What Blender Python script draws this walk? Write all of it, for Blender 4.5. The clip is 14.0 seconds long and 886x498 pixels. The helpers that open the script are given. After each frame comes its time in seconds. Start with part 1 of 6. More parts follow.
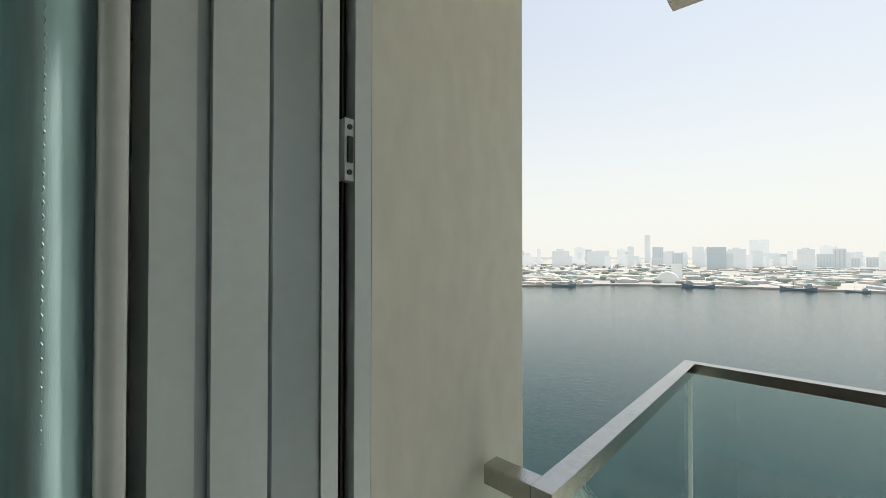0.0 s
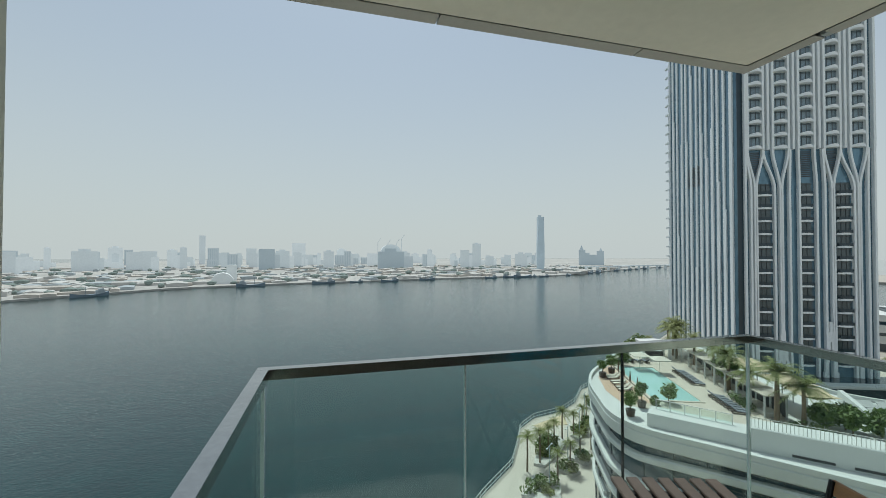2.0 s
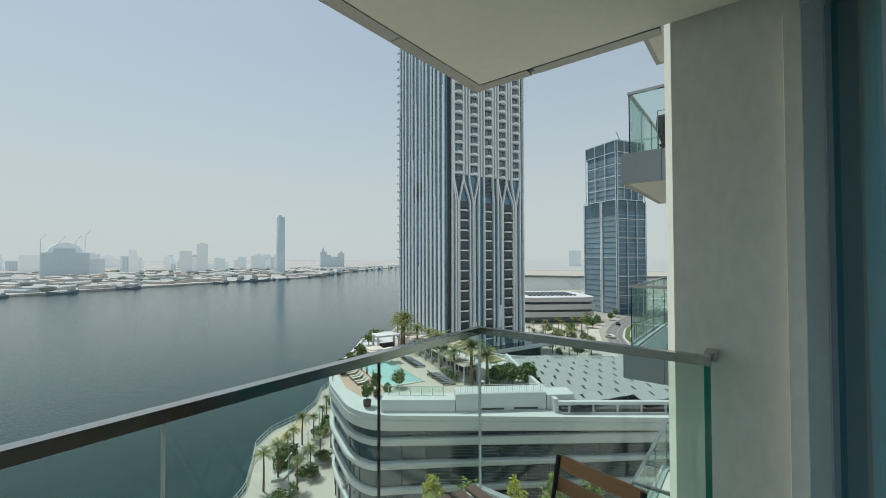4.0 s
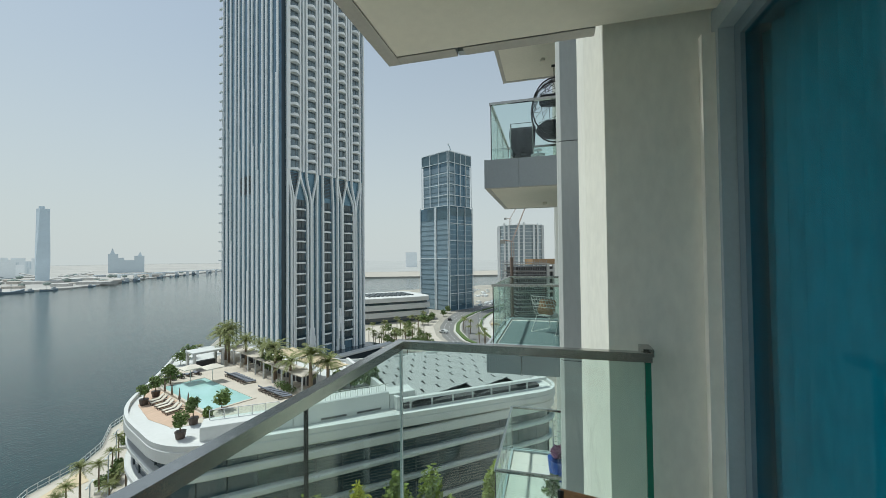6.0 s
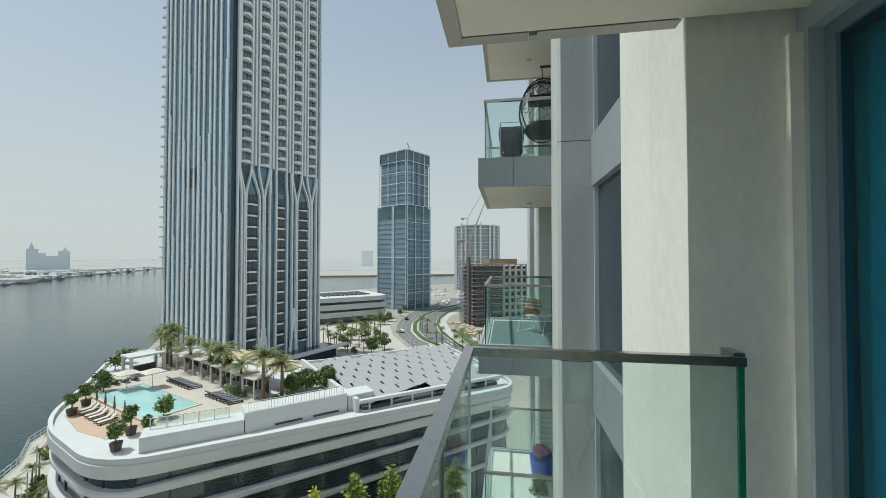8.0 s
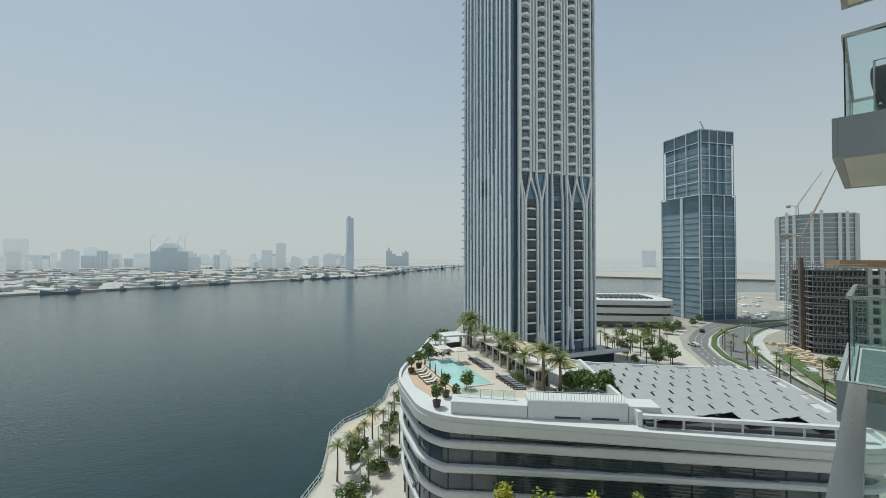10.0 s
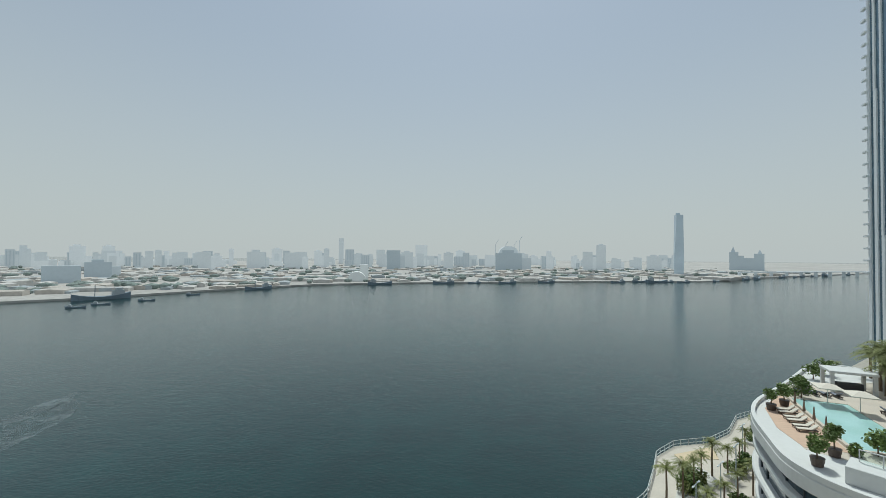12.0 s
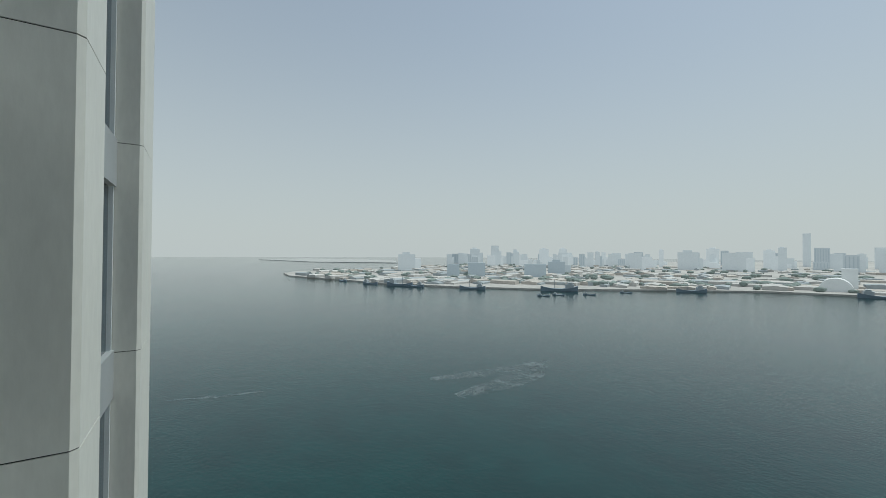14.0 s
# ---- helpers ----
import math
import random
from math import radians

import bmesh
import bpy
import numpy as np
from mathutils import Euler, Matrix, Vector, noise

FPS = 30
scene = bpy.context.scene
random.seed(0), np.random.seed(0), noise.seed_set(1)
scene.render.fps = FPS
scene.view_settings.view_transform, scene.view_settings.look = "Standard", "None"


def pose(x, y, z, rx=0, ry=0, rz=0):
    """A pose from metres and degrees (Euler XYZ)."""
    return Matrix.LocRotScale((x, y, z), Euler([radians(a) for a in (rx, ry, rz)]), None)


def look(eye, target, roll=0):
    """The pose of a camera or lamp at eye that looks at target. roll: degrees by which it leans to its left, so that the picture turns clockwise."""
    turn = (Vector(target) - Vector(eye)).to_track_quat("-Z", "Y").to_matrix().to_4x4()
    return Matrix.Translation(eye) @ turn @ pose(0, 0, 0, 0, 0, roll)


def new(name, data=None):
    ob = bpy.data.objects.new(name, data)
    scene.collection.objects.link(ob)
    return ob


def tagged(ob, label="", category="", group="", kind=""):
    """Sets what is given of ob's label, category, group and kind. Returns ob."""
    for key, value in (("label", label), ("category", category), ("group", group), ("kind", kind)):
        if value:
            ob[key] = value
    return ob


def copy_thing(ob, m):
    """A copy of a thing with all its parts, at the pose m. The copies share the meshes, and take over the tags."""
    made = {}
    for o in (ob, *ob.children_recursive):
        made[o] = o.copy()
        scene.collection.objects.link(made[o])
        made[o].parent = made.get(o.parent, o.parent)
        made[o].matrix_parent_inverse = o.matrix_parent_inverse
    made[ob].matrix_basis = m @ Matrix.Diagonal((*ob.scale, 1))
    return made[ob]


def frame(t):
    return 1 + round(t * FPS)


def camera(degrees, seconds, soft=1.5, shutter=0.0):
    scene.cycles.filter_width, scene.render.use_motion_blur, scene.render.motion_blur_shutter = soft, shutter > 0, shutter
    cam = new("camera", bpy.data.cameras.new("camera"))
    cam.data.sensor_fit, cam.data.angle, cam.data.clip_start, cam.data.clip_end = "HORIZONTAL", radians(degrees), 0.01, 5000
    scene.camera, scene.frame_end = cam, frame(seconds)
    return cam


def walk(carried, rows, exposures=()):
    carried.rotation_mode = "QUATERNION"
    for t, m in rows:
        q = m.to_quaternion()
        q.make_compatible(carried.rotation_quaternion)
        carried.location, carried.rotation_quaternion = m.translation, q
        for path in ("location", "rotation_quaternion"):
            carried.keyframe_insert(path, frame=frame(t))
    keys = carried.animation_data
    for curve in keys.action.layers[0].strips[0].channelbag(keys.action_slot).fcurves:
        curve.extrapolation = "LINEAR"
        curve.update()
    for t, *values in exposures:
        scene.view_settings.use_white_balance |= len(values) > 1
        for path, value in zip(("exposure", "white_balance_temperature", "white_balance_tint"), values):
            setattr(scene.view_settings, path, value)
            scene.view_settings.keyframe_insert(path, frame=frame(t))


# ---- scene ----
LENS = 96.48
cam = camera(LENS, 14.0, soft=0.8)
PATH = [
    (0.0, pose(0.093, -0.282, 1.596, 90.73, -0.04, 43.20)),
    (0.5, pose(0.042, -0.245, 1.595, 90.83, -0.15, 28.31)),
    (1.0, pose(0.015, -0.156, 1.592, 90.94, -0.15, 14.06)),
    (1.5, pose(0.006, -0.106, 1.593, 91.00, -0.07, -1.38)),
    (2.0, pose(-0.035, -0.054, 1.596, 90.93, -0.02, -15.46)),
    (2.5, pose(-0.053, 0.082, 1.579, 91.13, -0.23, -26.97)),
    (3.0, pose(-0.050, 0.116, 1.589, 90.94, 0.15, -37.20)),
    (3.5, pose(0.100, 0.189, 1.589, 91.00, 0.27, -45.07)),
    (4.0, pose(0.151, 0.322, 1.582, 91.17, 0.13, -51.62)),
    (4.6, pose(0.203, 0.517, 1.582, 91.17, 0.19, -59.48)),
    (5.2, pose(0.243, 0.709, 1.581, 91.19, 0.31, -66.84)),
    (5.7, pose(0.270, 0.872, 1.581, 91.21, 0.41, -72.05)),
    (6.3, pose(0.300, 1.075, 1.581, 91.22, 0.47, -76.58)),
    (6.5, pose(0.321, 1.148, 1.589, 91.04, 0.22, -77.44)),
    (7.0, pose(0.329, 1.334, 1.582, 91.07, 0.08, -80.49)),
    (7.2, pose(0.327, 1.421, 1.583, 91.11, -0.13, -81.87)),
    (7.7, pose(0.329, 1.570, 1.582, 91.13, -0.08, -82.51)),
    (8.2, pose(0.335, 1.671, 1.579, 91.18, 0.02, -78.68)),
    (8.8, pose(0.342, 1.740, 1.576, 91.24, 0.14, -69.34)),
    (9.3, pose(0.345, 1.763, 1.575, 91.26, 0.18, -58.59)),
    (9.5, pose(0.374, 1.780, 1.573, 91.28, 0.03, -53.56)),
    (9.7, pose(0.353, 1.785, 1.573, 91.20, -0.00, -49.16)),
    (10.0, pose(0.330, 1.785, 1.576, 91.11, -0.12, -42.61)),
    (10.5, pose(0.300, 1.777, 1.595, 91.16, -0.21, -31.47)),
    (11.0, pose(0.247, 1.783, 1.599, 91.20, -0.26, -19.29)),
    (11.5, pose(0.238, 1.784, 1.601, 91.20, -0.24, -8.44)),
    (12.0, pose(0.259, 1.783, 1.602, 91.09, -0.45, 1.45)),
    (12.5, pose(0.281, 1.782, 1.602, 91.02, -0.55, 13.17)),
    (13.0, pose(0.285, 1.772, 1.601, 90.97, -0.56, 26.65)),
    (13.5, pose(0.280, 1.735, 1.597, 90.80, -0.54, 42.94)),
    (14.0, pose(0.283, 1.667, 1.589, 90.81, -0.29, 58.49)),
]
walk(cam, PATH, exposures=[(0.0, 0.80, 6550, 6), (0.5, 0.62, 6350, 3), (1.0, 0.45, 5950, 0), (1.5, 0.15, 5900, -1), (3.0, 0.09, 5900, -1), (4.0, 0.16, 5900, -1), (6.5, 0.22, 5900, -1), (8.0, 0.20, 5900, -1), (9.5, 0.06, 5900, -1), (11.5, -0.03, 5900, -1), (13.0, -0.04, 5900, -1), (14.0, 0.03, 5900, -1)])

# ---- light: hazy high sun over the creek, bright sky ----
SUN_EL, SUN_AZ = 66.0, 4.0           # azimuth from +y, clockwise
world = bpy.data.worlds.new("sky")
scene.world = world
world.use_nodes = True
wn = world.node_tree.nodes
sky = wn.new("ShaderNodeTexSky")
sky.sky_type = "NISHITA"
sky.sun_disc = False
sky.sun_elevation, sky.sun_rotation = radians(SUN_EL), radians(SUN_AZ)
sky.altitude, sky.air_density, sky.dust_density, sky.ozone_density = 40, 1.0, 1.5, 1.0
haze = wn.new("ShaderNodeMix")           # dust haze, densest at the horizon
haze.data_type, haze.blend_type = "RGBA", "MIX"
haze.inputs[7].default_value = (5.45, 5.35, 5.15, 1)
way, split, dense = wn.new("ShaderNodeTexCoord"), wn.new("ShaderNodeSeparateXYZ"), wn.new("ShaderNodeMapRange")
dense.interpolation_type = "SMOOTHSTEP"
dense.inputs["From Min"].default_value, dense.inputs["From Max"].default_value = -0.05, 0.65
dense.inputs["To Min"].default_value, dense.inputs["To Max"].default_value = 0.97, 0.45
world.node_tree.links.new(way.outputs["Generated"], split.inputs[0])
world.node_tree.links.new(split.outputs[2], dense.inputs[0])
world.node_tree.links.new(dense.outputs[0], haze.inputs["Factor"])
world.node_tree.links.new(sky.outputs[0], haze.inputs[6])
wn["Background"].inputs[1].default_value = 0.10
world.node_tree.links.new(haze.outputs[2], wn["Background"].inputs[0])
sun = new("sun", bpy.data.lights.new("sun", "SUN"))
sun.data.energy, sun.data.angle, sun.data.color = 2.7, radians(2.0), (1.0, 0.95, 0.87)
sa, se = radians(SUN_AZ), radians(SUN_EL)
sun.matrix_world = look((0, 0, 60), (-math.sin(sa) * math.cos(se), -math.cos(sa) * math.cos(se), 60 - math.sin(se)))

# ---- materials ----
MATS = {}


def mat(name, color, rough=0.6, metal=0.0, spots=0.15, scale=3.0, bump=0.0, bump_scale=60.0, emit=0.0, vary=0.0, stretch=(1, 1, 1), spec=0.5):
    """Base colour with two scales of variation, roughness variation and fine relief."""
    if name in MATS:
        return MATS[name]
    m = bpy.data.materials.new(name)
    m.use_nodes = True
    nt = m.node_tree
    n, l = nt.nodes, nt.links
    b = n["Principled BSDF"]
    b.inputs["Roughness"].default_value, b.inputs["Metallic"].default_value = rough, metal
    b.inputs["Specular IOR Level"].default_value = spec
    tc = n.new("ShaderNodeTexCoord")
    mp = n.new("ShaderNodeMapping")
    mp.inputs["Scale"].default_value = stretch
    l.new(tc.outputs["Object"], mp.inputs[0])
    big, small = n.new("ShaderNodeTexNoise"), n.new("ShaderNodeTexNoise")
    big.inputs["Scale"].default_value, small.inputs["Scale"].default_value = scale, scale * 14
    big.inputs["Detail"].default_value, small.inputs["Detail"].default_value = 4, 3
    l.new(mp.outputs[0], big.inputs[0])
    l.new(mp.outputs[0], small.inputs[0])
    add = n.new("ShaderNodeMath")
    add.operation = "ADD"
    l.new(big.outputs[0], add.inputs[0])
    l.new(small.outputs[0], add.inputs[1])
    last = add
    if vary:
        info = n.new("ShaderNodeObjectInfo")
        mul = n.new("ShaderNodeMath")
        mul.operation = "MULTIPLY_ADD"
        mul.inputs[1].default_value = vary
        l.new(info.outputs["Random"], mul.inputs[0])
        l.new(last.outputs[0], mul.inputs[2])
        last = mul
    ramp = n.new("ShaderNodeMapRange")
    ramp.inputs["From Min"].default_value, ramp.inputs["From Max"].default_value = 0.6, 1.4 + vary
    ramp.inputs["To Min"].default_value, ramp.inputs["To Max"].default_value = 1 - spots, 1 + spots
    l.new(last.outputs[0], ramp.inputs[0])
    mix = n.new("ShaderNodeVectorMath")
    mix.operation = "SCALE"
    mix.inputs[0].default_value = color
    l.new(ramp.outputs[0], mix.inputs["Scale"])
    l.new(mix.outputs[0], b.inputs["Base Color"])
    if bump:
        bn, tex = n.new("ShaderNodeBump"), n.new("ShaderNodeTexNoise")
        tex.inputs["Scale"].default_value = bump_scale
        tex.inputs["Detail"].default_value = 5
        l.new(mp.outputs[0], tex.inputs[0])
        l.new(tex.outputs[0], bn.inputs["Height"])
        bn.inputs["Strength"].default_value, bn.inputs["Distance"].default_value = bump, 0.02
        l.new(bn.outputs[0], b.inputs["Normal"])
    if emit:
        l.new(mix.outputs[0], b.inputs["Emission Color"])
        b.inputs["Emission Strength"].default_value = emit
    MATS[name] = m
    return m


def glass(name, color, rough=0.0):
    """Clear pane: mostly see-through, with a gloss that grows at grazing angles."""
    m = bpy.data.materials.new(name)
    m.use_nodes = True
    n, l = m.node_tree.nodes, m.node_tree.links
    n.remove(n["Principled BSDF"])
    tr, gl, lw, pw, mx = n.new("ShaderNodeBsdfTransparent"), n.new("ShaderNodeBsdfGlossy"), n.new("ShaderNodeLayerWeight"), n.new("ShaderNodeMath"), n.new("ShaderNodeMixShader")
    tr.inputs[0].default_value = (*color, 1)
    gl.inputs["Roughness"].default_value = rough
    lw.inputs[0].default_value = 0.5
    pw.operation = "POWER"
    pw.inputs[1].default_value = 4.0
    ma = n.new("ShaderNodeMath")
    ma.operation = "MULTIPLY_ADD"
    ma.inputs[1].default_value, ma.inputs[2].default_value = 0.45, 0.04
    l.new(lw.outputs["Facing"], pw.inputs[0])
    l.new(pw.outputs[0], ma.inputs[0])
    l.new(ma.outputs[0], mx.inputs[0])
    l.new(tr.outputs[0], mx.inputs[1])
    l.new(gl.outputs[0], mx.inputs[2])
    l.new(mx.outputs[0], n["Material Output"].inputs[0])
    return m


M_plaster = mat("cream render", (0.82, 0.79, 0.70), 0.85, spots=0.08, scale=1.6, bump=0.012, bump_scale=160, stretch=(1, 1, 0.5))
M_strip = mat("pale cream trim", (0.76, 0.74, 0.66), 0.75, spots=0.06, scale=2, bump=0.06)
M_panel = mat("light grey facade panel", (0.60, 0.60, 0.56), 0.55, spots=0.07, scale=1.2, bump=0.03, stretch=(1, 1, 0.3))
M_fascia = mat("grey metal fascia", (0.36, 0.38, 0.39), 0.5, 0.2, spots=0.06, scale=2)
M_soffit = mat("off-white soffit paint", (0.72, 0.68, 0.58), 0.85, spots=0.05, scale=1.2, bump=0.05)
M_trim = mat("beige metal soffit trim", (0.42, 0.40, 0.36), 0.55, 0.1, spots=0.08, scale=3)
M_steel = mat("brushed stainless steel", (0.44, 0.43, 0.40), 0.18, 1.0, spots=0.12, scale=4, bump=0.05, bump_scale=200, stretch=(1, 1, 1))
M_joint = mat("dark joint", (0.03, 0.03, 0.03), 0.8)
M_alum = mat("grey powder-coated aluminium", (0.42, 0.485, 0.51), 0.34, 0.1, spots=0.06, scale=3)
M_alum_light = mat("light grey aluminium", (0.66, 0.70, 0.71), 0.36, 0.1, spots=0.06, scale=3)
M_gasket = mat("black rubber gasket", (0.012, 0.012, 0.012), 0.5)
M_edge = mat("green glass edge", (0.02, 0.16, 0.10), 0.15, spots=0.1)
M_glass = glass("rail glass", (0.90, 0.96, 0.938))
M_glass_dark = mat("dark window glass", (0.025, 0.045, 0.06), 0.05, spots=0.2, scale=0.3, spec=0.5)
M_floor_tile = mat("grey balcony tile", (0.66, 0.645, 0.60), 0.6, spots=0.10, scale=4, bump=0.05)
M_white = mat("white painted render", (0.62, 0.625, 0.605), 0.7, spots=0.05, scale=0.15, bump=0.02, bump_scale=3)
M_wall_in = mat("white room paint", (0.92, 0.91, 0.88), 0.8, spots=0.03)
M_oak = mat("pale oak floor", (0.70, 0.63, 0.53), 0.5, spots=0.2, scale=3, stretch=(8, 1, 1))
M_water_pool = mat("turquoise pool water", (0.40, 0.63, 0.60), 0.08, spots=0.08, scale=0.5, bump=0.05, bump_scale=2)
M_deck = mat("pale stone deck", (0.56, 0.50, 0.42), 0.8, spots=0.10, scale=0.4)
M_deck_warm = mat("terracotta timber deck", (0.56, 0.40, 0.29), 0.8, spots=0.14, scale=0.5, stretch=(1, 6, 1))
M_pave = mat("pale promenade paving", (0.54, 0.495, 0.425), 0.85, spots=0.12, scale=0.25)
M_land = mat("dusty ground", (0.36, 0.335, 0.285), 0.95, spots=0.25, scale=0.05)
M_asphalt = mat("dusty sun-bleached asphalt", (0.19, 0.188, 0.18), 0.9, spots=0.15, scale=0.1)
M_kerb = mat("concrete kerb", (0.55, 0.54, 0.50), 0.85, spots=0.1, scale=0.3)
M_grass = mat("clipped green planting", (0.09, 0.14, 0.04), 0.95, spots=0.5, scale=0.8)
M_leaf = mat("glossy leaf green", (0.135, 0.195, 0.05), 0.6, spots=0.5, scale=0.6, vary=0.3)
M_leaf_dry = mat("palm frond green", (0.19, 0.21, 0.065), 0.7, spots=0.4, scale=0.7, vary=0.3)
M_leaf_yellow = mat("yellow blossom leaf", (0.36, 0.36, 0.03), 0.7, spots=0.35, scale=0.9)
M_leaf_bright = mat("fresh yellow-green leaf", (0.21, 0.265, 0.04), 0.65, spots=0.4, scale=0.8)
M_trunk = mat("palm trunk bark", (0.20, 0.15, 0.10), 0.95, spots=0.3, scale=2, bump=0.4, bump_scale=8)
M_solar = mat("pale canopy sheet", (0.375, 0.375, 0.365), 0.6, spots=0.08, scale=0.3, vary=0.1)
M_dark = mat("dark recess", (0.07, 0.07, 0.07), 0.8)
M_tent = mat("sand shade fabric", (0.60, 0.49, 0.33), 0.9, spots=0.08, scale=0.4)
# aerial haze is put into the far shore's colour and slight emission
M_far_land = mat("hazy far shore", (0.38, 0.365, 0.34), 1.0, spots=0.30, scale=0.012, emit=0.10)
M_sand = mat("hazy sand bank", (0.44, 0.405, 0.35), 1.0, spots=0.10, scale=0.01)
M_wood = mat("stained acacia wood", (0.32, 0.17, 0.07), 0.5, spots=0.3, scale=6, bump=0.08, bump_scale=60, stretch=(1, 8, 8), vary=0.2)
M_wood_dark = mat("weathered dark wood", (0.085, 0.06, 0.045), 0.55, spots=0.3, scale=6, bump=0.1, bump_scale=60, stretch=(8, 1, 8), vary=0.2)
M_black = mat("black painted steel", (0.02, 0.02, 0.02), 0.45, 0.3)


def water_material():
    m = mat("creek water", (0.0024, 0.029, 0.0265), 0.08, spots=0.35, scale=0.010, spec=0.5)
    n, l = m.node_tree.nodes, m.node_tree.links
    tc, b = n.new("ShaderNodeTexCoord"), n["Principled BSDF"]
    last = None
    for s, st, d in ((1.7, 0.6, 0.10), (0.62, 0.22, 0.15), (0.22, 0.08, 0.30), (0.03, 0.03, 1.0)):
        tex, bn = n.new("ShaderNodeTexNoise"), n.new("ShaderNodeBump")
        mp = n.new("ShaderNodeMapping")
        mp.inputs["Rotation"].default_value = (0, 0, 0.5)
        mp.inputs["Scale"].default_value = (0.8, 1.25, 1)
        l.new(tc.outputs["Object"], mp.inputs[0])
        l.new(mp.outputs[0], tex.inputs[0])
        tex.inputs["Scale"].default_value, tex.inputs["Detail"].default_value = s, 4
        bn.inputs["Strength"].default_value, bn.inputs["Distance"].default_value = st, d
        l.new(tex.outputs[0], bn.inputs["Height"])
        if last:
            l.new(last.outputs[0], bn.inputs["Normal"])
        last = bn
    l.new(last.outputs[0], b.inputs["Normal"])
    return m


M_water = water_material()


# ---- mesh helpers ----
def box(bm, x0, x1, y0, y1, z0, z1, m=None, bevel=0.0):
    vs = [bm.verts.new((x, y, z)) for z in (z0, z1) for x, y in ((x0, y0), (x1, y0), (x1, y1), (x0, y1))]
    fs = [bm.faces.new([vs[i] for i in f]) for f in ((3, 2, 1, 0), (4, 5, 6, 7), (0, 1, 5, 4), (1, 2, 6, 5), (2, 3, 7, 6), (3, 0, 4, 7))]
    if bevel:
        es = list({e for f in fs for e in f.edges})
        r = bmesh.ops.bevel(bm, geom=es, offset=bevel, segments=1, affect="EDGES")
        vs = list({v for f in r["faces"] for v in f.verts} | {v for v in vs if v.is_valid})
    if m is not None:
        for v in vs:
            v.co = m @ v.co
    return bm


def prism(bm, poly, z0, z1, m=None):
    lo, hi = [bm.verts.new((x, y, z0)) for x, y in poly], [bm.verts.new((x, y, z1)) for x, y in poly]
    k = len(poly)
    bm.faces.new(list(reversed(lo)))
    bm.faces.new(hi)
    for i in range(k):
        bm.faces.new((lo[i], lo[(i + 1) % k], hi[(i + 1) % k], hi[i]))
    if m is not None:
        for v in lo + hi:
            v.co = m @ v.co
    return bm


def tube(bm, pts, r, sides=6, r_end=None):
    """A round bar along points."""
    pts = [Vector(p) for p in pts]
    rings = []
    for i, p in enumerate(pts):
        d = (pts[min(i + 1, len(pts) - 1)] - pts[max(i - 1, 0)]).normalized()
        a = d.cross(Vector((0, 0, 1)) if abs(d.z) < 0.9 else Vector((1, 0, 0))).normalized()
        b = d.cross(a)
        k = i / max(1, len(pts) - 1)
        rr = r if r_end is None else r + (r_end - r) * k
        rings.append([bm.verts.new(p + rr * (math.cos(t) * a + math.sin(t) * b)) for t in (2 * math.pi * j / sides for j in range(sides))])
    for q, s in zip(rings, rings[1:]):
        for j in range(sides):
            bm.faces.new((q[j], q[(j + 1) % sides], s[(j + 1) % sides], s[j]))
    bm.faces.new(list(reversed(rings[0])))
    bm.faces.new(rings[-1])
    return bm


def mesh_of(name, bm, material, smooth=False):
    bmesh.ops.recalc_face_normals(bm, faces=bm.faces)
    me = bpy.data.meshes.new(name)
    bm.to_mesh(me)
    bm.free()
    me.materials.append(material)
    if smooth:
        for p in me.polygons:
            p.use_smooth = True
    return me


def solid(name, bm, material, label="", category="", kind="", group="", smooth=False):
    return tagged(new(name, mesh_of(name, bm, material, smooth)), label, category, group, kind)


def part(name, bm, material, parent, label="", smooth=False):
    ob = new(name, mesh_of(name, bm, material, smooth) if isinstance(bm, bmesh.types.BMesh) else bm)
    ob.parent = parent
    if label:
        ob["label"] = label
    return ob


def empty(name, m=None, label="", category="", group="", kind=""):
    ob = new(name)
    if m is not None:
        ob.matrix_basis = m
    return tagged(ob, label, category, group, kind)


def B():
    return bmesh.new()


def boxes(*rows):
    bm = B()
    for r in rows:
        box(bm, *r)
    return bm


# ---- heights ----
F2F = 3.3
GROUND, WATER, DECK = -33.0, -34.5, -17.0

# ---- water, near land, far land ----
bm = B()
prism(bm, [(-4500, -600), (4500, -600), (4500, 4500), (-4500, 4500)], WATER - 1, WATER)
solid("water", bm, M_water, "calm dark green creek water with small ripples", "water", "structure")
SHORE = [(-300, -220), (-60, -20), (-40, 8), (-15, 30), (0, 37), (12, 45), (21, 54), (28.5, 60.3), (33, 67), (36, 72.4), (41.2, 76.4), (48.8, 78), (55, 82), (61.5, 89.1), (67.2, 92), (74, 96.5), (92, 108), (118, 126), (150, 148), (190, 172), (260, 190), (330, 190), (400, 160), (520, 60), (900, -150)]
bm = B()
prism(bm, SHORE + [(900, -500), (-300, -500)], WATER - 0.8, GROUND)
solid("ground", bm, M_land, "dusty ground of the near shore", "ground", kind="structure")
FAR_SHORE = [(1500, 1250), (1077, 1057), (576, 758), (480, 680), (380, 616), (291, 610), (200, 590), (100, 571), (47, 552), (-60, 525), (-163, 481), (-230, 400), (-287, 308), (-360, 240), (-459, 186), (-560, 160), (-665, 123), (-760, 130), (-830, 170)]
bm = B()
prism(bm, FAR_SHORE + [(-900, 400), (-1500, 1500), (-600, 3800), (3200, 3800), (3300, 1900)], WATER - 0.8, WATER + 1.6)
solid("far_ground", bm, M_far_land, "low sandy far shore with haze painted into its colour", "ground", kind="structure")
bm = B()
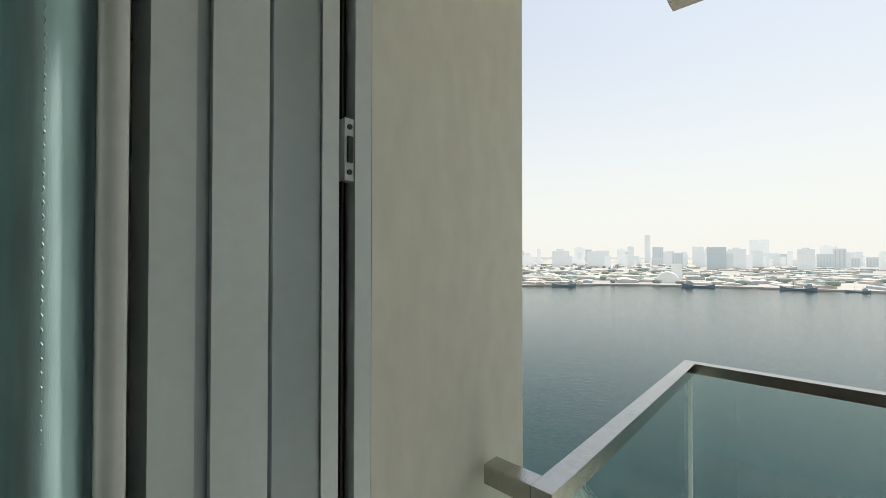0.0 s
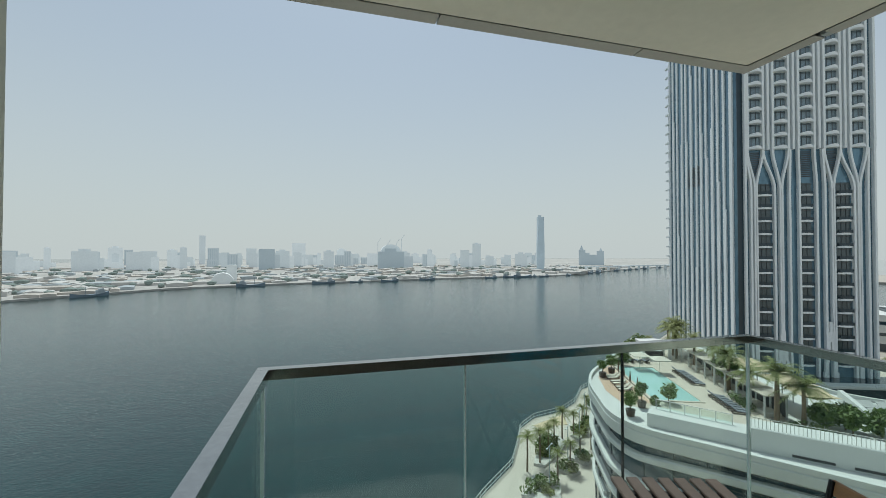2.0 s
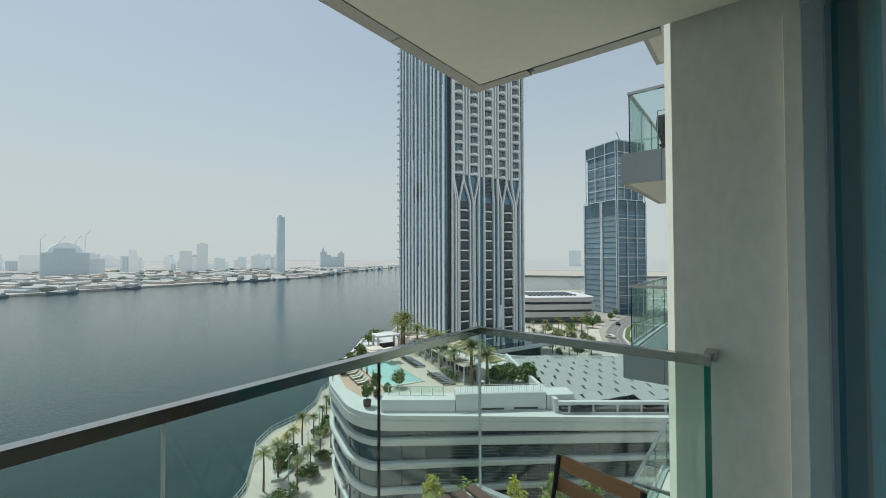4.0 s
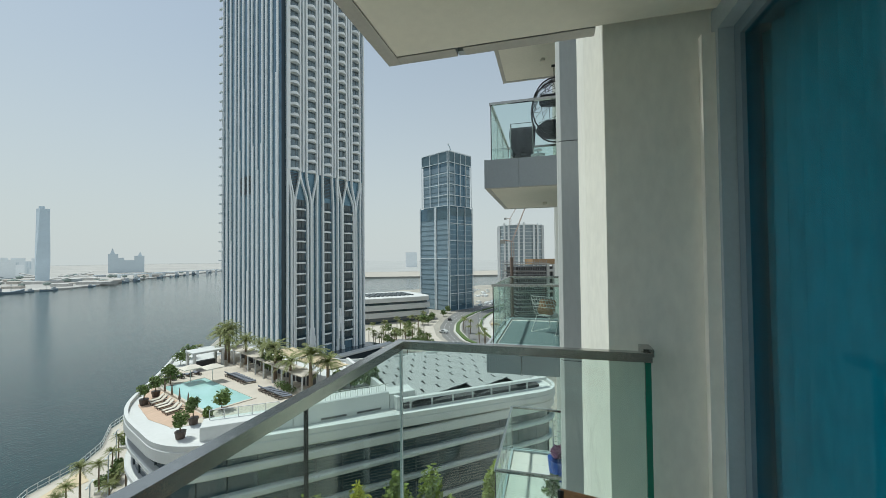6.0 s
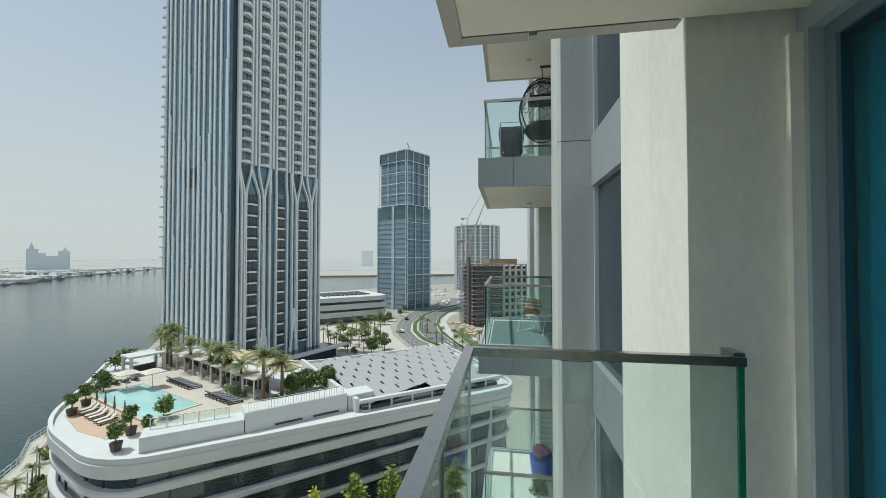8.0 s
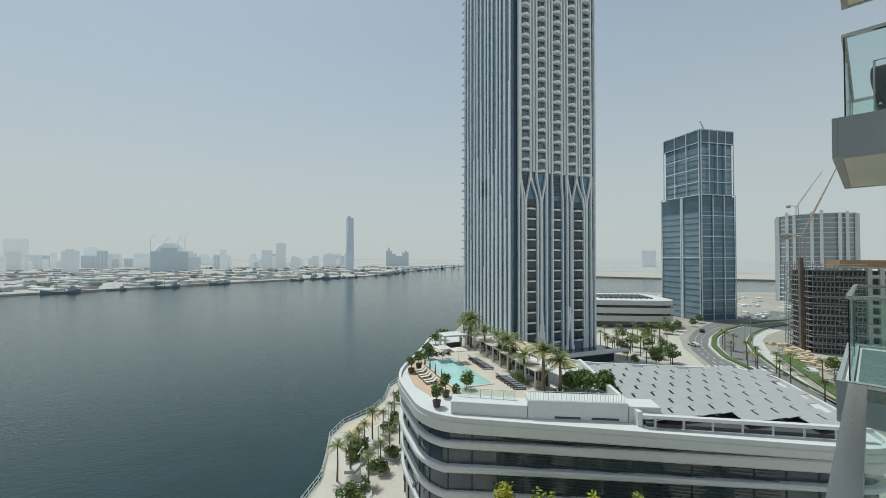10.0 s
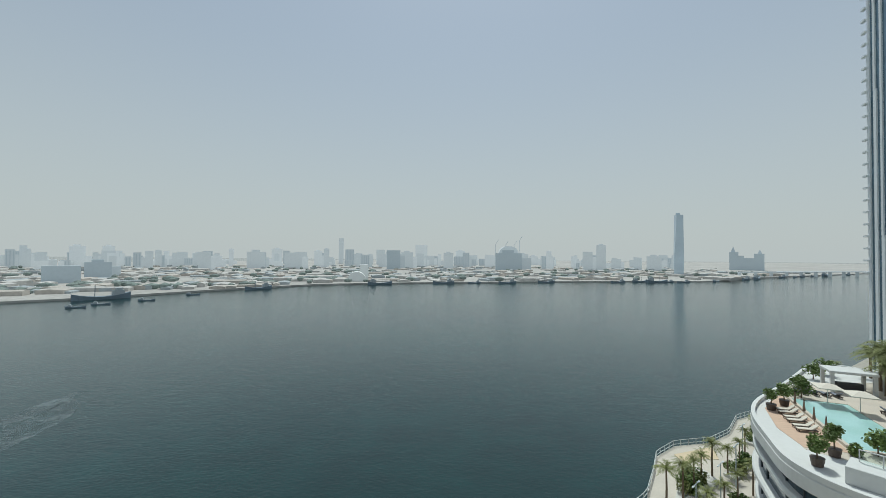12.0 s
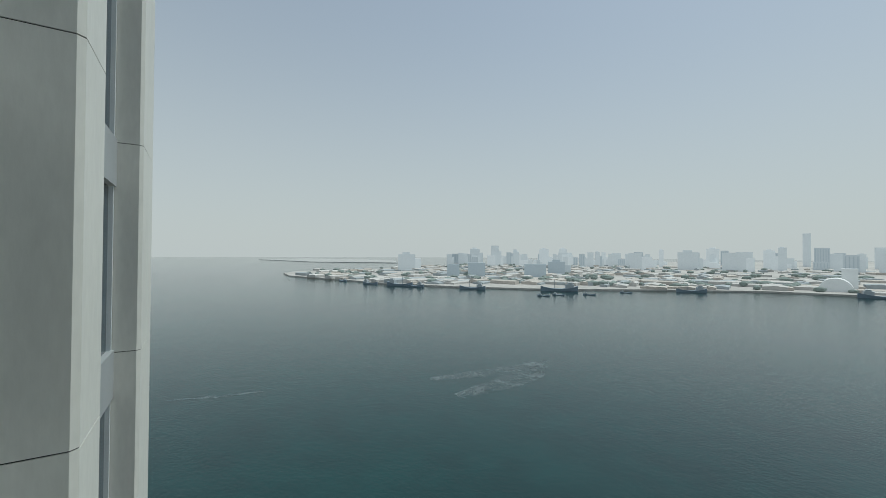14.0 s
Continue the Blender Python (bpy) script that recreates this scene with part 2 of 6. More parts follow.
prism(bm, [(640, 420), (700, 250), (800, 60), (900, -100), (1120, -140), (1040, 120), (960, 330), (900, 480)], WATER - 0.8, WATER + 2.2)
solid("sand_ground", bm, M_sand, "pale sand bank across the water", "ground", kind="structure")
# one sky-like tone with emission imitates haze on the plain and spit
M_far_plain = mat("far plain with painted haze", (0.385, 0.385, 0.37), 1.0, spots=0.12, scale=0.01, emit=0.05)
bm = B()
prism(bm, [(900, 484), (962, 334), (1043, 122), (1124, -139), (1500, -400), (4400, -500), (4400, 2400), (1600, 1000)], WATER - 0.8, WATER + 2.3)
solid("far_plain_ground", bm, M_far_plain, "flat dusty plain beyond the sand bank, haze painted into its colour", "ground", kind="structure")
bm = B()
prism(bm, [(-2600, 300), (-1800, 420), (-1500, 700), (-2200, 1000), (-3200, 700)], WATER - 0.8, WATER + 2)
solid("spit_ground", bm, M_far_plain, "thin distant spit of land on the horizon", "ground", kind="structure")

# ---- own building ----
# room behind the camera
solid("floor", boxes((-2.6, 4.6, -5.0, 0.13, -0.25, 0.0)), M_oak, "oak floor inside the room", "floor", kind="structure")
solid("ceiling", boxes((-2.6, 4.6, -5.0, 0.13, 2.75, 3.0)), M_wall_in, "white room ceiling", "ceiling", kind="structure")
solid("wall_back", boxes((-2.6, 4.6, -5.2, -5.003, -0.25, 3.0)), M_wall_in, "plain white back wall of the room", "wall", kind="structure")
solid("wall_west", boxes((-2.8, -2.603, -5.2, 0.13, -0.25, 3.0)), M_wall_in, "plain white side wall of the room", "wall", kind="structure")
solid("wall_east", boxes((4.603, 4.8, -5.2, 0.13, -0.25, 3.0)), M_wall_in, "plain white side wall of the room", "wall", kind="structure")

BOT, TOP = GROUND, 16.5


def column(name, x0, x1, inner, front, back, material, cham=0.12, label="", poly=None):
    """A facade column from the ground up; inner is the side ('w' or 'e') with the chamfer, if any."""
    shape = poly
    poly = [(x0, back), (x1, back), (x1, front - cham), (x1 - cham, front), (x0 + cham, front), (x0, front - cham)]
    if shape:
        poly = shape
    col = empty(name, None, label or "cream rendered facade column with panel joints", "wall", kind="structure")
    zs = [BOT] + [0.03 + F2F * k for k in range(-9, 6)] + [TOP]
    gap = 0.006
    for a, b in zip(zs, zs[1:]):
        part("panel", prism(B(), poly, a + gap, b - gap), material, col)
    cx, cy = sum(p[0] for p in poly) / len(poly), sum(p[1] for p in poly) / len(poly)
    core = [(cx + (x - cx) * 0.97, cy + (y - cy) * 0.97) for x, y in poly]
    part("core", prism(B(), core, BOT, TOP), M_joint, col, "dark joint backing")
    return col


column("wall_column_west", -1.40, -0.5, "", 0.68, 0.13, M_plaster, poly=[(-1.40, 0.158), (-0.5, 0.158), (-0.5, 0.672), (-0.54, 0.71), (-1.40, 0.71)])
column("wall_column_east", 2.62, 3.55, "", 0.69, 0.13, M_plaster, poly=[(2.62, 0.13), (3.55, 0.13), (3.55, 0.756), (2.93, 0.756), (2.62, 0.675)])
for nm, x0, x1 in (("wall_fin_east", 6.49, 7.40), ("wall_fin_west", -4.75, -3.9), ("wall_fin_far_west", -9.2, -7.7), ("wall_fin_far_east", 10.7, 11.6), ("wall_fin_end_east", 14.5, 15.4)):
    column(nm, x0, x1, "c", 0.86, 0.30, M_panel, 0.05, "light grey panelled facade fin with thin joints")


def window_strip(name, x0, x1, y):
    """Full-height glazing between two columns: grey spandrel at each slab, mullions and dark panes."""
    w = empty(name, None, "dark blue facade window strip with grey spandrels", "window", kind="structure")
    for k in range(-10, 5):
        z = 0.03 + F2F * k
        part("spandrel", boxes((x0, x1, y - 0.15, y + 0.06, z - 0.70, z + 0.04)), M_fascia, w)
        part("pane", boxes((x0, x1, y - 0.05, y - 0.03, z + 0.04, z + F2F - 0.70)), M_glass_dark, w)
        for x in (x0 + 0.04, (x0 + x1) / 2, x1 - 0.04):
            part("mullion", boxes((x - 0.03, x + 0.03, y - 0.03, y + 0.03, z + 0.04, z + F2F - 0.70)), M_alum_light, w)
    return w


window_strip("window_1", 3.55, 6.49, 0.32)
window_strip("window_2", -3.9, -1.40, 0.30)
window_strip("window_3", -7.7, -4.75, 0.47)
window_strip("window_4", 11.6, 14.5, 0.36)
solid("wall_facade_back", boxes((-9.1, -2.81, -6, 0.12, BOT, TOP), (4.81, 30, -6, 0.12, BOT, TOP), (-2.81, 4.81, -6, 0.12, BOT, -0.26), (-2.81, 4.81, -6, 0.12, 3.01, TOP)), M_panel, "light grey body of the apartment block", "wall", kind="structure")


# ---- balconies: slab with fascia, soffit, steel top rail, glass panes ----
def slab(name, x0, x1, z, y1=1.97, drain=False):
    """z is the top of the balcony floor."""
    s = empty(name, pose(0, 0, z), "balcony slab with grey metal fascia and cream soffit", "balcony slab", kind="structure")
    y0 = 0.72
    part("slab_core", boxes((x0 + 0.05, x1 - 0.05, 0.14, y1 - 0.05, -0.42, -0.012)), M_plaster, s)
    part("tile_floor", boxes(*[(x0 + 0.16 + i * 0.604, min(x0 + 0.16 + i * 0.604 + 0.6, x1 - 0.16), 0.15 + j * 0.604, min(0.15 + j * 0.604 + 0.6, y1 - 0.16), -0.012, 0.0) for i in range(5) for j in range(3)]), M_floor_tile, s)
    part("soffit", boxes((x0 + 0.092, x1 - 0.092, 0.14, y1 - 0.092, -0.468, -0.42)), M_soffit, s)
    for a, b in ((x0, x0 + 0.9), (x0 + 0.908, x1 - 0.908), (x1 - 0.9, x1)):
        part("fascia_panel", boxes((a, b, y1 - 0.05, y1, -0.47, 0.04)), M_fascia, s)
        part("drip_trim", boxes((a, b, y1 - 0.09, y1 - 0.003, -0.474, -0.47)), M_trim, s)
    for xa, xb in ((x0, x0 + 0.05), (x1 - 0.05, x1)):
        for a, b in ((y0, 1.5), (1.508, y1 - 0.052)):
            part("fascia_panel", boxes((xa, xb, a, b, -0.47, 0.04)), M_fascia, s)
            c = xa if xa == x0 else xb - 0.09
            part("drip_trim", boxes((c + 0.002, c + 0.088, a, b - 0.04, -0.474, -0.47)), M_trim, s)
    if drain:
        bm = B()
        tube(bm, [(x0 + 2.2, 1.1, -0.53), (x0 + 2.2, 1.1, -0.45)], 0.05, 10)
        part("drain_outlet", bm, M_soffit, s, "short white drain stub")
    return s


def railing(name, x0, x1, z, yb_w=0.47, yb_e=0.50, yf=1.83, drop=0.0, label="clear glass balcony railing with stainless steel top rail"):
    """Rail centre lines at x0, x1 and y = yf; side panes run back to the columns."""
    r = empty(name, pose(0, 0, z), label, "railing", kind="structure")
    h, w = 1.10, 0.025
    part("top_rail", boxes((x0 - w, x1 + w, yf - w, yf + w, h - 0.045, h)), M_steel, r, "brushed steel top rail")
    part("top_rail", boxes((x0 - w, x0 + w, yb_w, yf - w - 0.001, h - 0.045, h)), M_steel, r)
    part("top_rail", boxes((x1 - w, x1 + w, yb_e, yf - w - 0.001, h - 0.045, h)), M_steel, r)
    part("wall_bracket", boxes((x0 - 0.15, x0 - w - 0.001, yb_w, yb_w + 0.05, h - 0.045, h)), M_steel, r)
    part("wall_bracket", boxes((x1 + w + 0.001, x1 + 0.15, yb_e - 0.02, yb_e + 0.03, h - 0.03, h + 0.01)), M_steel, r)
    t = 0.008
    lo = -drop
    xs = [x0 + 0.012, x0 + 0.93, x0 + 1.86, x1 - 0.012]
    for a, b in zip(xs, xs[1:]):
        part("pane", boxes((a + 0.004, b - 0.004, yf - t, yf + t, lo, h - 0.03)), M_glass, r)
    for x in xs[1:3]:
        part("pane_joint", boxes((x - 0.004, x + 0.004, yf - t * 0.9, yf + t * 0.9, lo, h - 0.045)), M_black if x > x0 + 1.5 else M_alum_light, r)
    for x, yb in ((x0, yb_w), (x1, yb_e)):
        part("pane", boxes((x - t, x + t, yb + 0.03, yf - 0.012, lo, h - 0.03)), M_glass, r)
        part("pane_edge", boxes((x - t * 1.2, x + t * 1.2, yb + 0.003, yb + 0.0295, lo, h - 0.05)), M_edge, r, "green polished glass edge")
        part("corner_edge", boxes((x - t * 0.9, x + t * 0.9, yf - t * 0.9, yf + t * 0.9, lo, h - 0.05)), M_black if x0 > 5 else M_alum_light, r)
    part("channel", boxes((x0 - 0.03, x1 + 0.03, yf - 0.03, yf + 0.03, lo - 0.01, lo + 0.035)), M_alum, r)
    for x, yb in ((x0, yb_w), (x1, yb_e)):
        part("channel", boxes((x - 0.03, x + 0.03, yb, yf - 0.031, lo - 0.01, lo + 0.035)), M_alum, r)
    for o in r.children:
        if o.name.startswith("pane"):
            o.visible_shadow = False
    return r


X0, X1 = -0.42, 2.64
STEP = 0.14                               # the balcony floor lies a step below the room
for k in (-2, -1, 0, 1):
    slab("floor_balcony", X0, X1, F2F * k - (STEP if k < 1 else 0.0))
    if k < 1:
        railing("railing", -0.33, 2.46, F2F * k, drop=STEP)
for k in (-3, -2, -1, 0, 1, 2):
    slab("floor_balcony", 7.35, 10.6, F2F * k, 2.12, True)
    if k < 2:
        railing("railing", 7.43, 10.5, F2F * k, yf=2.0)

# ---- balcony door: sliding frames at the west jamb, fixed leaf to the east, curtains ----
door = empty("door_1", None, "open grey aluminium sliding balcony door", "door", kind="structure")
ZT = 2.72
for a, b, xo, m in ((-0.176, -0.125, -0.502, M_alum_light), (-0.125, -0.107, -0.512, M_alum), (-0.107, -0.030, -0.50, M_alum_light), (-0.030, -0.022, -0.53, M_alum), (-0.022, 0.057, -0.505, M_alum), (0.057, 0.089, -0.50, M_alum_light), (0.089, 0.104, -0.53, M_gasket), (0.104, 0.108, -0.516, M_gasket), (0.108, 0.121, -0.53, M_gasket), (0.121, 0.157, -0.50, M_alum_light)):
    part("jamb", boxes((-0.62, xo, a + 0.0005, b, 0, ZT)), m, door)
latch = part("latch", boxes((-0.524, -0.503, 0.102, 0.121, 1.725, 1.835)), M_alum_light, door, "steel strike plate with hook latch")
part("hook", boxes((-0.504, -0.499, 0.107, 0.117, 1.757, 1.803)), M_gasket, latch)
for z in (1.740, 1.820):
    bm = B()
    tube(bm, [(-0.504, 0.1115, z), (-0.5005, 0.1115, z)], 0.005, 8)
    part("screw", bm, M_gasket, latch)
part("head", boxes((-0.62, 2.62, -0.20, 0.148, ZT, 2.85)), M_alum, door)
part("sill", boxes((-0.62, 2.62, -0.20, 0.148, -0.02, 0.012)), M_alum, door)
# darker copy of the grey aluminium, carrying the east side's shade
M_frame_dark = mat("shade-darkened door frame", (0.19, 0.25, 0.285), 0.42, 0.1, spots=0.06, scale=3)
for a, b, xo, m in ((-0.20, 0.05, 2.55, M_frame_dark), (0.05, 0.148, 2.54, M_alum), (0.148, 0.21, 2.57, M_plaster)):
    part("jamb", boxes((xo, 2.68, a + 0.0005, b, 0, ZT)), m, door)
leaf = part("sliding_leaf", boxes((2.47, 2.535, 0.03, 0.08, 0.02, ZT), (1.47, 1.53, 0.03, 0.08, 0.02, ZT), (1.531, 2.469, 0.03, 0.08, 0.02, 0.09), (1.531, 2.469, 0.03, 0.08, 2.65, ZT)), M_frame_dark, door, "closed sliding leaf in grey aluminium")
pane = part("door_pane", boxes((1.531, 2.469, 0.05, 0.06, 0.09, 2.65)), glass("tinted door glass", (0.46, 0.75, 0.82)), leaf)
pane.visible_shadow = False
M_curtain = mat("teal curtain fabric", (0.52, 0.73, 0.745), 0.9, spots=0.20, scale=3, bump=0.05, bump_scale=600, stretch=(1, 1, 0.2))
M_sheer = mat("white sheer lining", (0.84, 0.85, 0.82), 0.9, spots=0.05, scale=4)


def curtain(name, x0, x1, y0, y1, amp, waves, material, label):
    """A hanging pleated cloth with a hem, from a line on the floor plan."""
    bm = B()
    n, rows = waves * 8, 6
    d = Vector((x1 - x0, y1 - y0, 0))
    side = Vector((-d.y, d.x, 0)).normalized()
    grid = []
    for j in range(rows + 1):
        z = 0.02 + (2.66 - 0.02) * j / rows
        row = []
        for i in range(n + 1):
            s = i / n
            a = amp * (1 + 0.25 * math.sin(5 * s + j)) * math.sin(2 * math.pi * waves * s + 0.15 * j)
            p = Vector((x0, y0, z)) + d * s + side * a
            row.append(bm.verts.new(p))
        grid.append(row)
    for j in range(rows):
        for i in range(n):
            bm.faces.new((grid[j][i], grid[j][i + 1], grid[j + 1][i + 1], grid[j + 1][i]))
    ob = solid(name, bm, material, label, "curtain", smooth=True)
    md = ob.modifiers.new("thick", "SOLIDIFY")
    md.thickness = 0.004
    return ob


west_curtain = curtain("curtain", -0.60, -0.53, -0.66, -0.228, 0.028, 4, M_curtain, "teal woven curtain gathered beside the open door")
bm = B()
tube(bm, [(-0.503 + 0.0022 * (-1) ** k, -0.268 + 0.0016 * (-1) ** k, 0.03 + 0.0075 * k) for k in range(350)], 0.0007, 4)
part("seam", bm, mat("pale teal thread", (0.60, 0.76, 0.77), 0.9), west_curtain, "pale zigzag stitched seam")
curtain("sheer_curtain", -0.515, -0.512, -0.224, -0.196, 0.002, 1, M_sheer, "white sheer curtain gathered beside the open door")
curtain("curtain", 1.56, 2.53, -0.07, -0.05, 0.02, 9, M_curtain, "teal curtain drawn behind the closed glass leaf")

# ---- folding table and chair on the balcony ----
def slatted_table(m):
    t = empty("folding_table", m, "small folding table with weathered dark wooden slats", "table")
    for i in range(7):
        part("slat", box(B(), -0.27, 0.27, -0.21 + i * 0.062, -0.21 + i * 0.062 + 0.046, 0.69, 0.706, bevel=0.004), M_wood_dark, t)
    for x in (-0.19, 0.19):
        part("rail", boxes((x - 0.012, x + 0.012, -0.21, 0.208, 0.664, 0.689)), M_black, t)
    for sx in (-0.21, 0.21):
        for a, b in ((-0.19, 0.19), (0.19, -0.19)):
            bm = B()
            tube(bm, [(sx, a, 0.012 - STEP), (sx + 0.012 * (1 if a > 0 else -1), b, 0.664)], 0.010, 8)
            part("leg", bm, M_black, t)
    return t


def folding_chair(m):
    c = empty("folding_chair", m, "folding chair with two brown wooden back slats and black steel frame", "chair")
    for i in range(4):
        part("seat_slat", box(B(), -0.2, 0.2, -0.19 + i * 0.095, -0.19 + i * 0.095 + 0.075, 0.44, 0.455, bevel=0.003), M_wood, c)
    for z, y in ((0.685, -0.245), (0.765, -0.262)):
        part("back_slat", box(B(), -0.172, 0.172, -0.009, 0.009, -0.026, 0.026, pose(0, y, z, 12), 0.004), M_wood, c, "brown varnished wooden back slat")
    for sx in (-0.165, 0.165):
        bm = B()
        tube(bm, [(sx, 0.24, 0.012 - STEP), (sx, -0.18, 0.50), (sx, -0.26, 0.79)], 0.011, 8)
        part("back_leg", bm, M_black, c)
        bm = B()
        tube(bm, [(sx * 0.88, -0.24, 0.012 - STEP), (sx * 0.88, 0.18, 0.435)], 0.011, 8)
        part("front_leg", bm, M_black, c)
    bm = B()
    tube(bm, [(-0.165, -0.1, 0.15), (0.165, -0.1, 0.15)], 0.008, 6)
    part("stretcher", bm, M_black, c)
    return c


slatted_table(pose(1.16, 1.00, 0, 0, 0, 72))
folding_chair(pose(1.405, 0.845, 0, 0, 0, 78))

# ---- neighbouring podium with pool deck ----
def rounded(poly, r, n=16):
    out = []
    k = len(poly)
    for i in range(k):
        p, a, b = Vector(poly[i]), Vector(poly[i - 1]), Vector(poly[(i + 1) % k])
        rr = r[i] if isinstance(r, (list, tuple)) else r
        u, v = (a - p), (b - p)
        q = min(rr, u.length * 0.45, v.length * 0.45)
        s, e = p + u.normalized() * q, p + v.normalized() * q
        for j in range(n + 1):
            t = j / n
            w = (1 - t) ** 2 * s + 2 * t * (1 - t) * p + t * t * e
            out.append((w.x, w.y))
    return out


def inset(poly, d):
    """Shrinks a counter-clockwise outline by d."""
    out = []
    k = len(poly)
    for i in range(k):
        a, b = Vector(poly[i - 1]), Vector(poly[(i + 1) % k])
        t = (b - a).normalized()
        out.append((poly[i][0] - t.y * d, poly[i][1] + t.x * d))
    return out


def resample(pts, n):
    pts = [Vector(p) for p in pts]
    ls = [0]
    for a, b in zip(pts, pts[1:]):
        ls.append(ls[-1] + (b - a).length)
    out = []
    for i in range(n):
        s = ls[-1] * i / (n - 1)
        k = max(j for j in range(len(ls)) if ls[j] <= s + 1e-6)
        k = min(k, len(pts) - 2)
        out.append(pts[k].lerp(pts[k + 1], (s - ls[k]) / max(1e-6, ls[k + 1] - ls[k])))
    return out


def ring(bm, outer, inner, z0, z1):
    k = len(outer)
    vs = [[bm.verts.new((x, y, z)) for x, y in loop] for loop, z in ((outer, z0), (outer, z1), (inner, z1), (inner, z0))]
    for i in range(k):
        j = (i + 1) % k
        for a, b in ((0, 1), (1, 2), (2, 3), (3, 0)):
            bm.faces.new((vs[a][i], vs[a][j], vs[b][j], vs[b][i]))
    return bm


POD = [(29.5, 36.7), (57.5, -0.5), (66, 4), (82, 14), (64, 37), (74, 62), (65, 75), (48.3, 61.05), (36.3, 52.1)]
POD_R = [5, 7, 5, 6, 4, 10, 6, 12, 6]
pod = rounded(POD, POD_R)
podium = empty("podium_building", None, "white podium building with curved bands and a rooftop pool deck", "building")
FRONT = Vector((57.5 - 30.2, -0.5 - 36.2))


def swept_band(d, heights):
    """A curved band whose lower and upper edge drift along the front, given at both ends of it."""
    (a0, b0), (a1, b1) = heights
    outer, inner = inset(pod, d), inset(pod, d + 1.6)
    bm = B()
    rows = []
    for (x, y), (u, v) in zip(outer, inner):
        t = max(0, min(1, ((Vector((x, y)) - Vector((30.2, 36.2))).dot(FRONT) / FRONT.length_squared - 0.03) / 0.85)) ** 0.65
        lo, hi = a0 + (a1 - a0) * t, b0 + (b1 - b0) * t
        e = Vector((u - x, v - y)).normalized() * 0.16
        rows.append([bm.verts.new(p) for p in ((u, v, lo), (x + e.x, y + e.y, lo), (x, y, lo + 0.16), (x, y, hi - 0.16), (x + e.x, y + e.y, hi), (u, v, hi))])
    for p, q in zip(rows, rows[1:] + rows[:1]):
        for k in range(6):
            bm.faces.new((p[k], p[(k + 1) % 6], q[(k + 1) % 6], q[k]))
    return bm


for d, hs in ((0.0, ((-18.4, -16.99), (-17.9, -16.99))), (0.2, ((-20.3, -19.6), (-19.2, -17.95))), (0.1, ((-23.1, -22.35), (-20.9, -20.4))), (0.4, ((-26.2, -25.4), (-23.5, -23.0))), (0.5, ((-29.5, -28.7), (-26.7, -26.2)))):
    part("band", swept_band(d, hs), M_white, podium, "smooth white curved band")
part("roof_plate", prism(B(), inset(pod, 1.2), -17.5, -17.0), M_white, podium)
M_podglass = mat("podium glazing", (0.045, 0.07, 0.085), 0.06, spots=0.35, scale=0.25, spec=0.8)
part("glazing", prism(B(), inset(pod, 0.95), GROUND, -17.6), M_podglass, podium, "dark recessed glazing")
M_slat = mat("dark grey louvre slat", (0.075, 0.09, 0.095), 0.5, 0.2, spots=0.1, scale=0.5)
post = mesh_of("mullion", boxes((-0.06, 0.06, -0.06, 0.06, GROUND, -17.8)), M_slat)
for p in resample(inset(pod, 0.9), 64):
    part("mullion", post, None, podium).location = (p.x, p.y, 0)
LV = pose(29.5 + 0.70, 36.7 + 0.50, 0, 0, 0, math.degrees(math.atan2(FRONT.y, FRONT.x)))
for k in range(34):                       # louvred stretches of the front, clear glass towards the corner
    z = -29.6 + 0.345 * k
    for a, b in ((9.0, 22.5), (23.5, 36.0)):
        part("louvre", box(B(), a, b, -0.03, 0.03, z, z + 0.06, LV), M_slat, podium)
part("parapet", ring(B(), inset(pod, 0.05), inset(pod, 0.45), -17.0, -16.5), M_white, podium, "white rounded roof parapet")
bm = B()
prism(bm, [(39.6, 54.2), (36.0, 49.0), (33.0, 43.2), (36.0, 42.0), (38.6, 49.0), (41.0, 53.0)], -28.6, -28.2)
part("entrance_canopy", bm, M_white, podium, "white pointed entrance canopy")
DK = pose(39.5, 42.06, DECK, 0, 0, -22.5)          # along the pool


def at_deck(x, y, z=0, turn=0):
    return DK @ pose(x, y, z, 0, 0, turn)


part("deck", prism(B(), [(-4.2, -2.0), (10.5, -8.5), (17, 4), (17, 31), (2.0, 22), (-3.6, 10.5)], -0.01, 0.02, DK), M_deck, podium, "pale stone pool deck")
part("warm_deck", prism(B(), [(-4.1, -1.6), (-0.5, -1.2), (-0.5, 16.5), (-2.2, 14), (-4.2, 9.5), (-4.9, 3)], 0.02, 0.04, DK), M_deck_warm, podium, "terracotta sun deck")
pool = empty("swimming_pool", at_deck(0, 0), "turquoise rectangular swimming pool with a pale stone edge", "pool")
part("water", boxes((0, 5.9, 0, 15.3, 0.025, 0.06)), M_water_pool, pool, "still turquoise water")
for r in ((-0.35, 6.25, -0.35, 0, 0.02, 0.12), (-0.35, 6.25, 15.3, 15.65, 0.02, 0.12), (-0.35, 0, 0, 15.3, 0.02, 0.30), (5.9, 6.25, 0, 15.3, 0.02, 0.12)):
    part("edge", boxes(r), M_deck, pool)
# white front walls with a picket railing
N_IN = Vector((0.81, 0.585, 0))


def wall_run(name, p, q, z0, z1, depth, label):
    d = (Vector(q) - Vector(p)).to_3d()
    m = pose(p[0], p[1], 0, 0, 0, math.degrees(math.atan2(d.y, d.x)))
    return part(name, box(B(), 0, d.length, 0, depth, z0, z1, m, 0.04), M_white, podium, label)


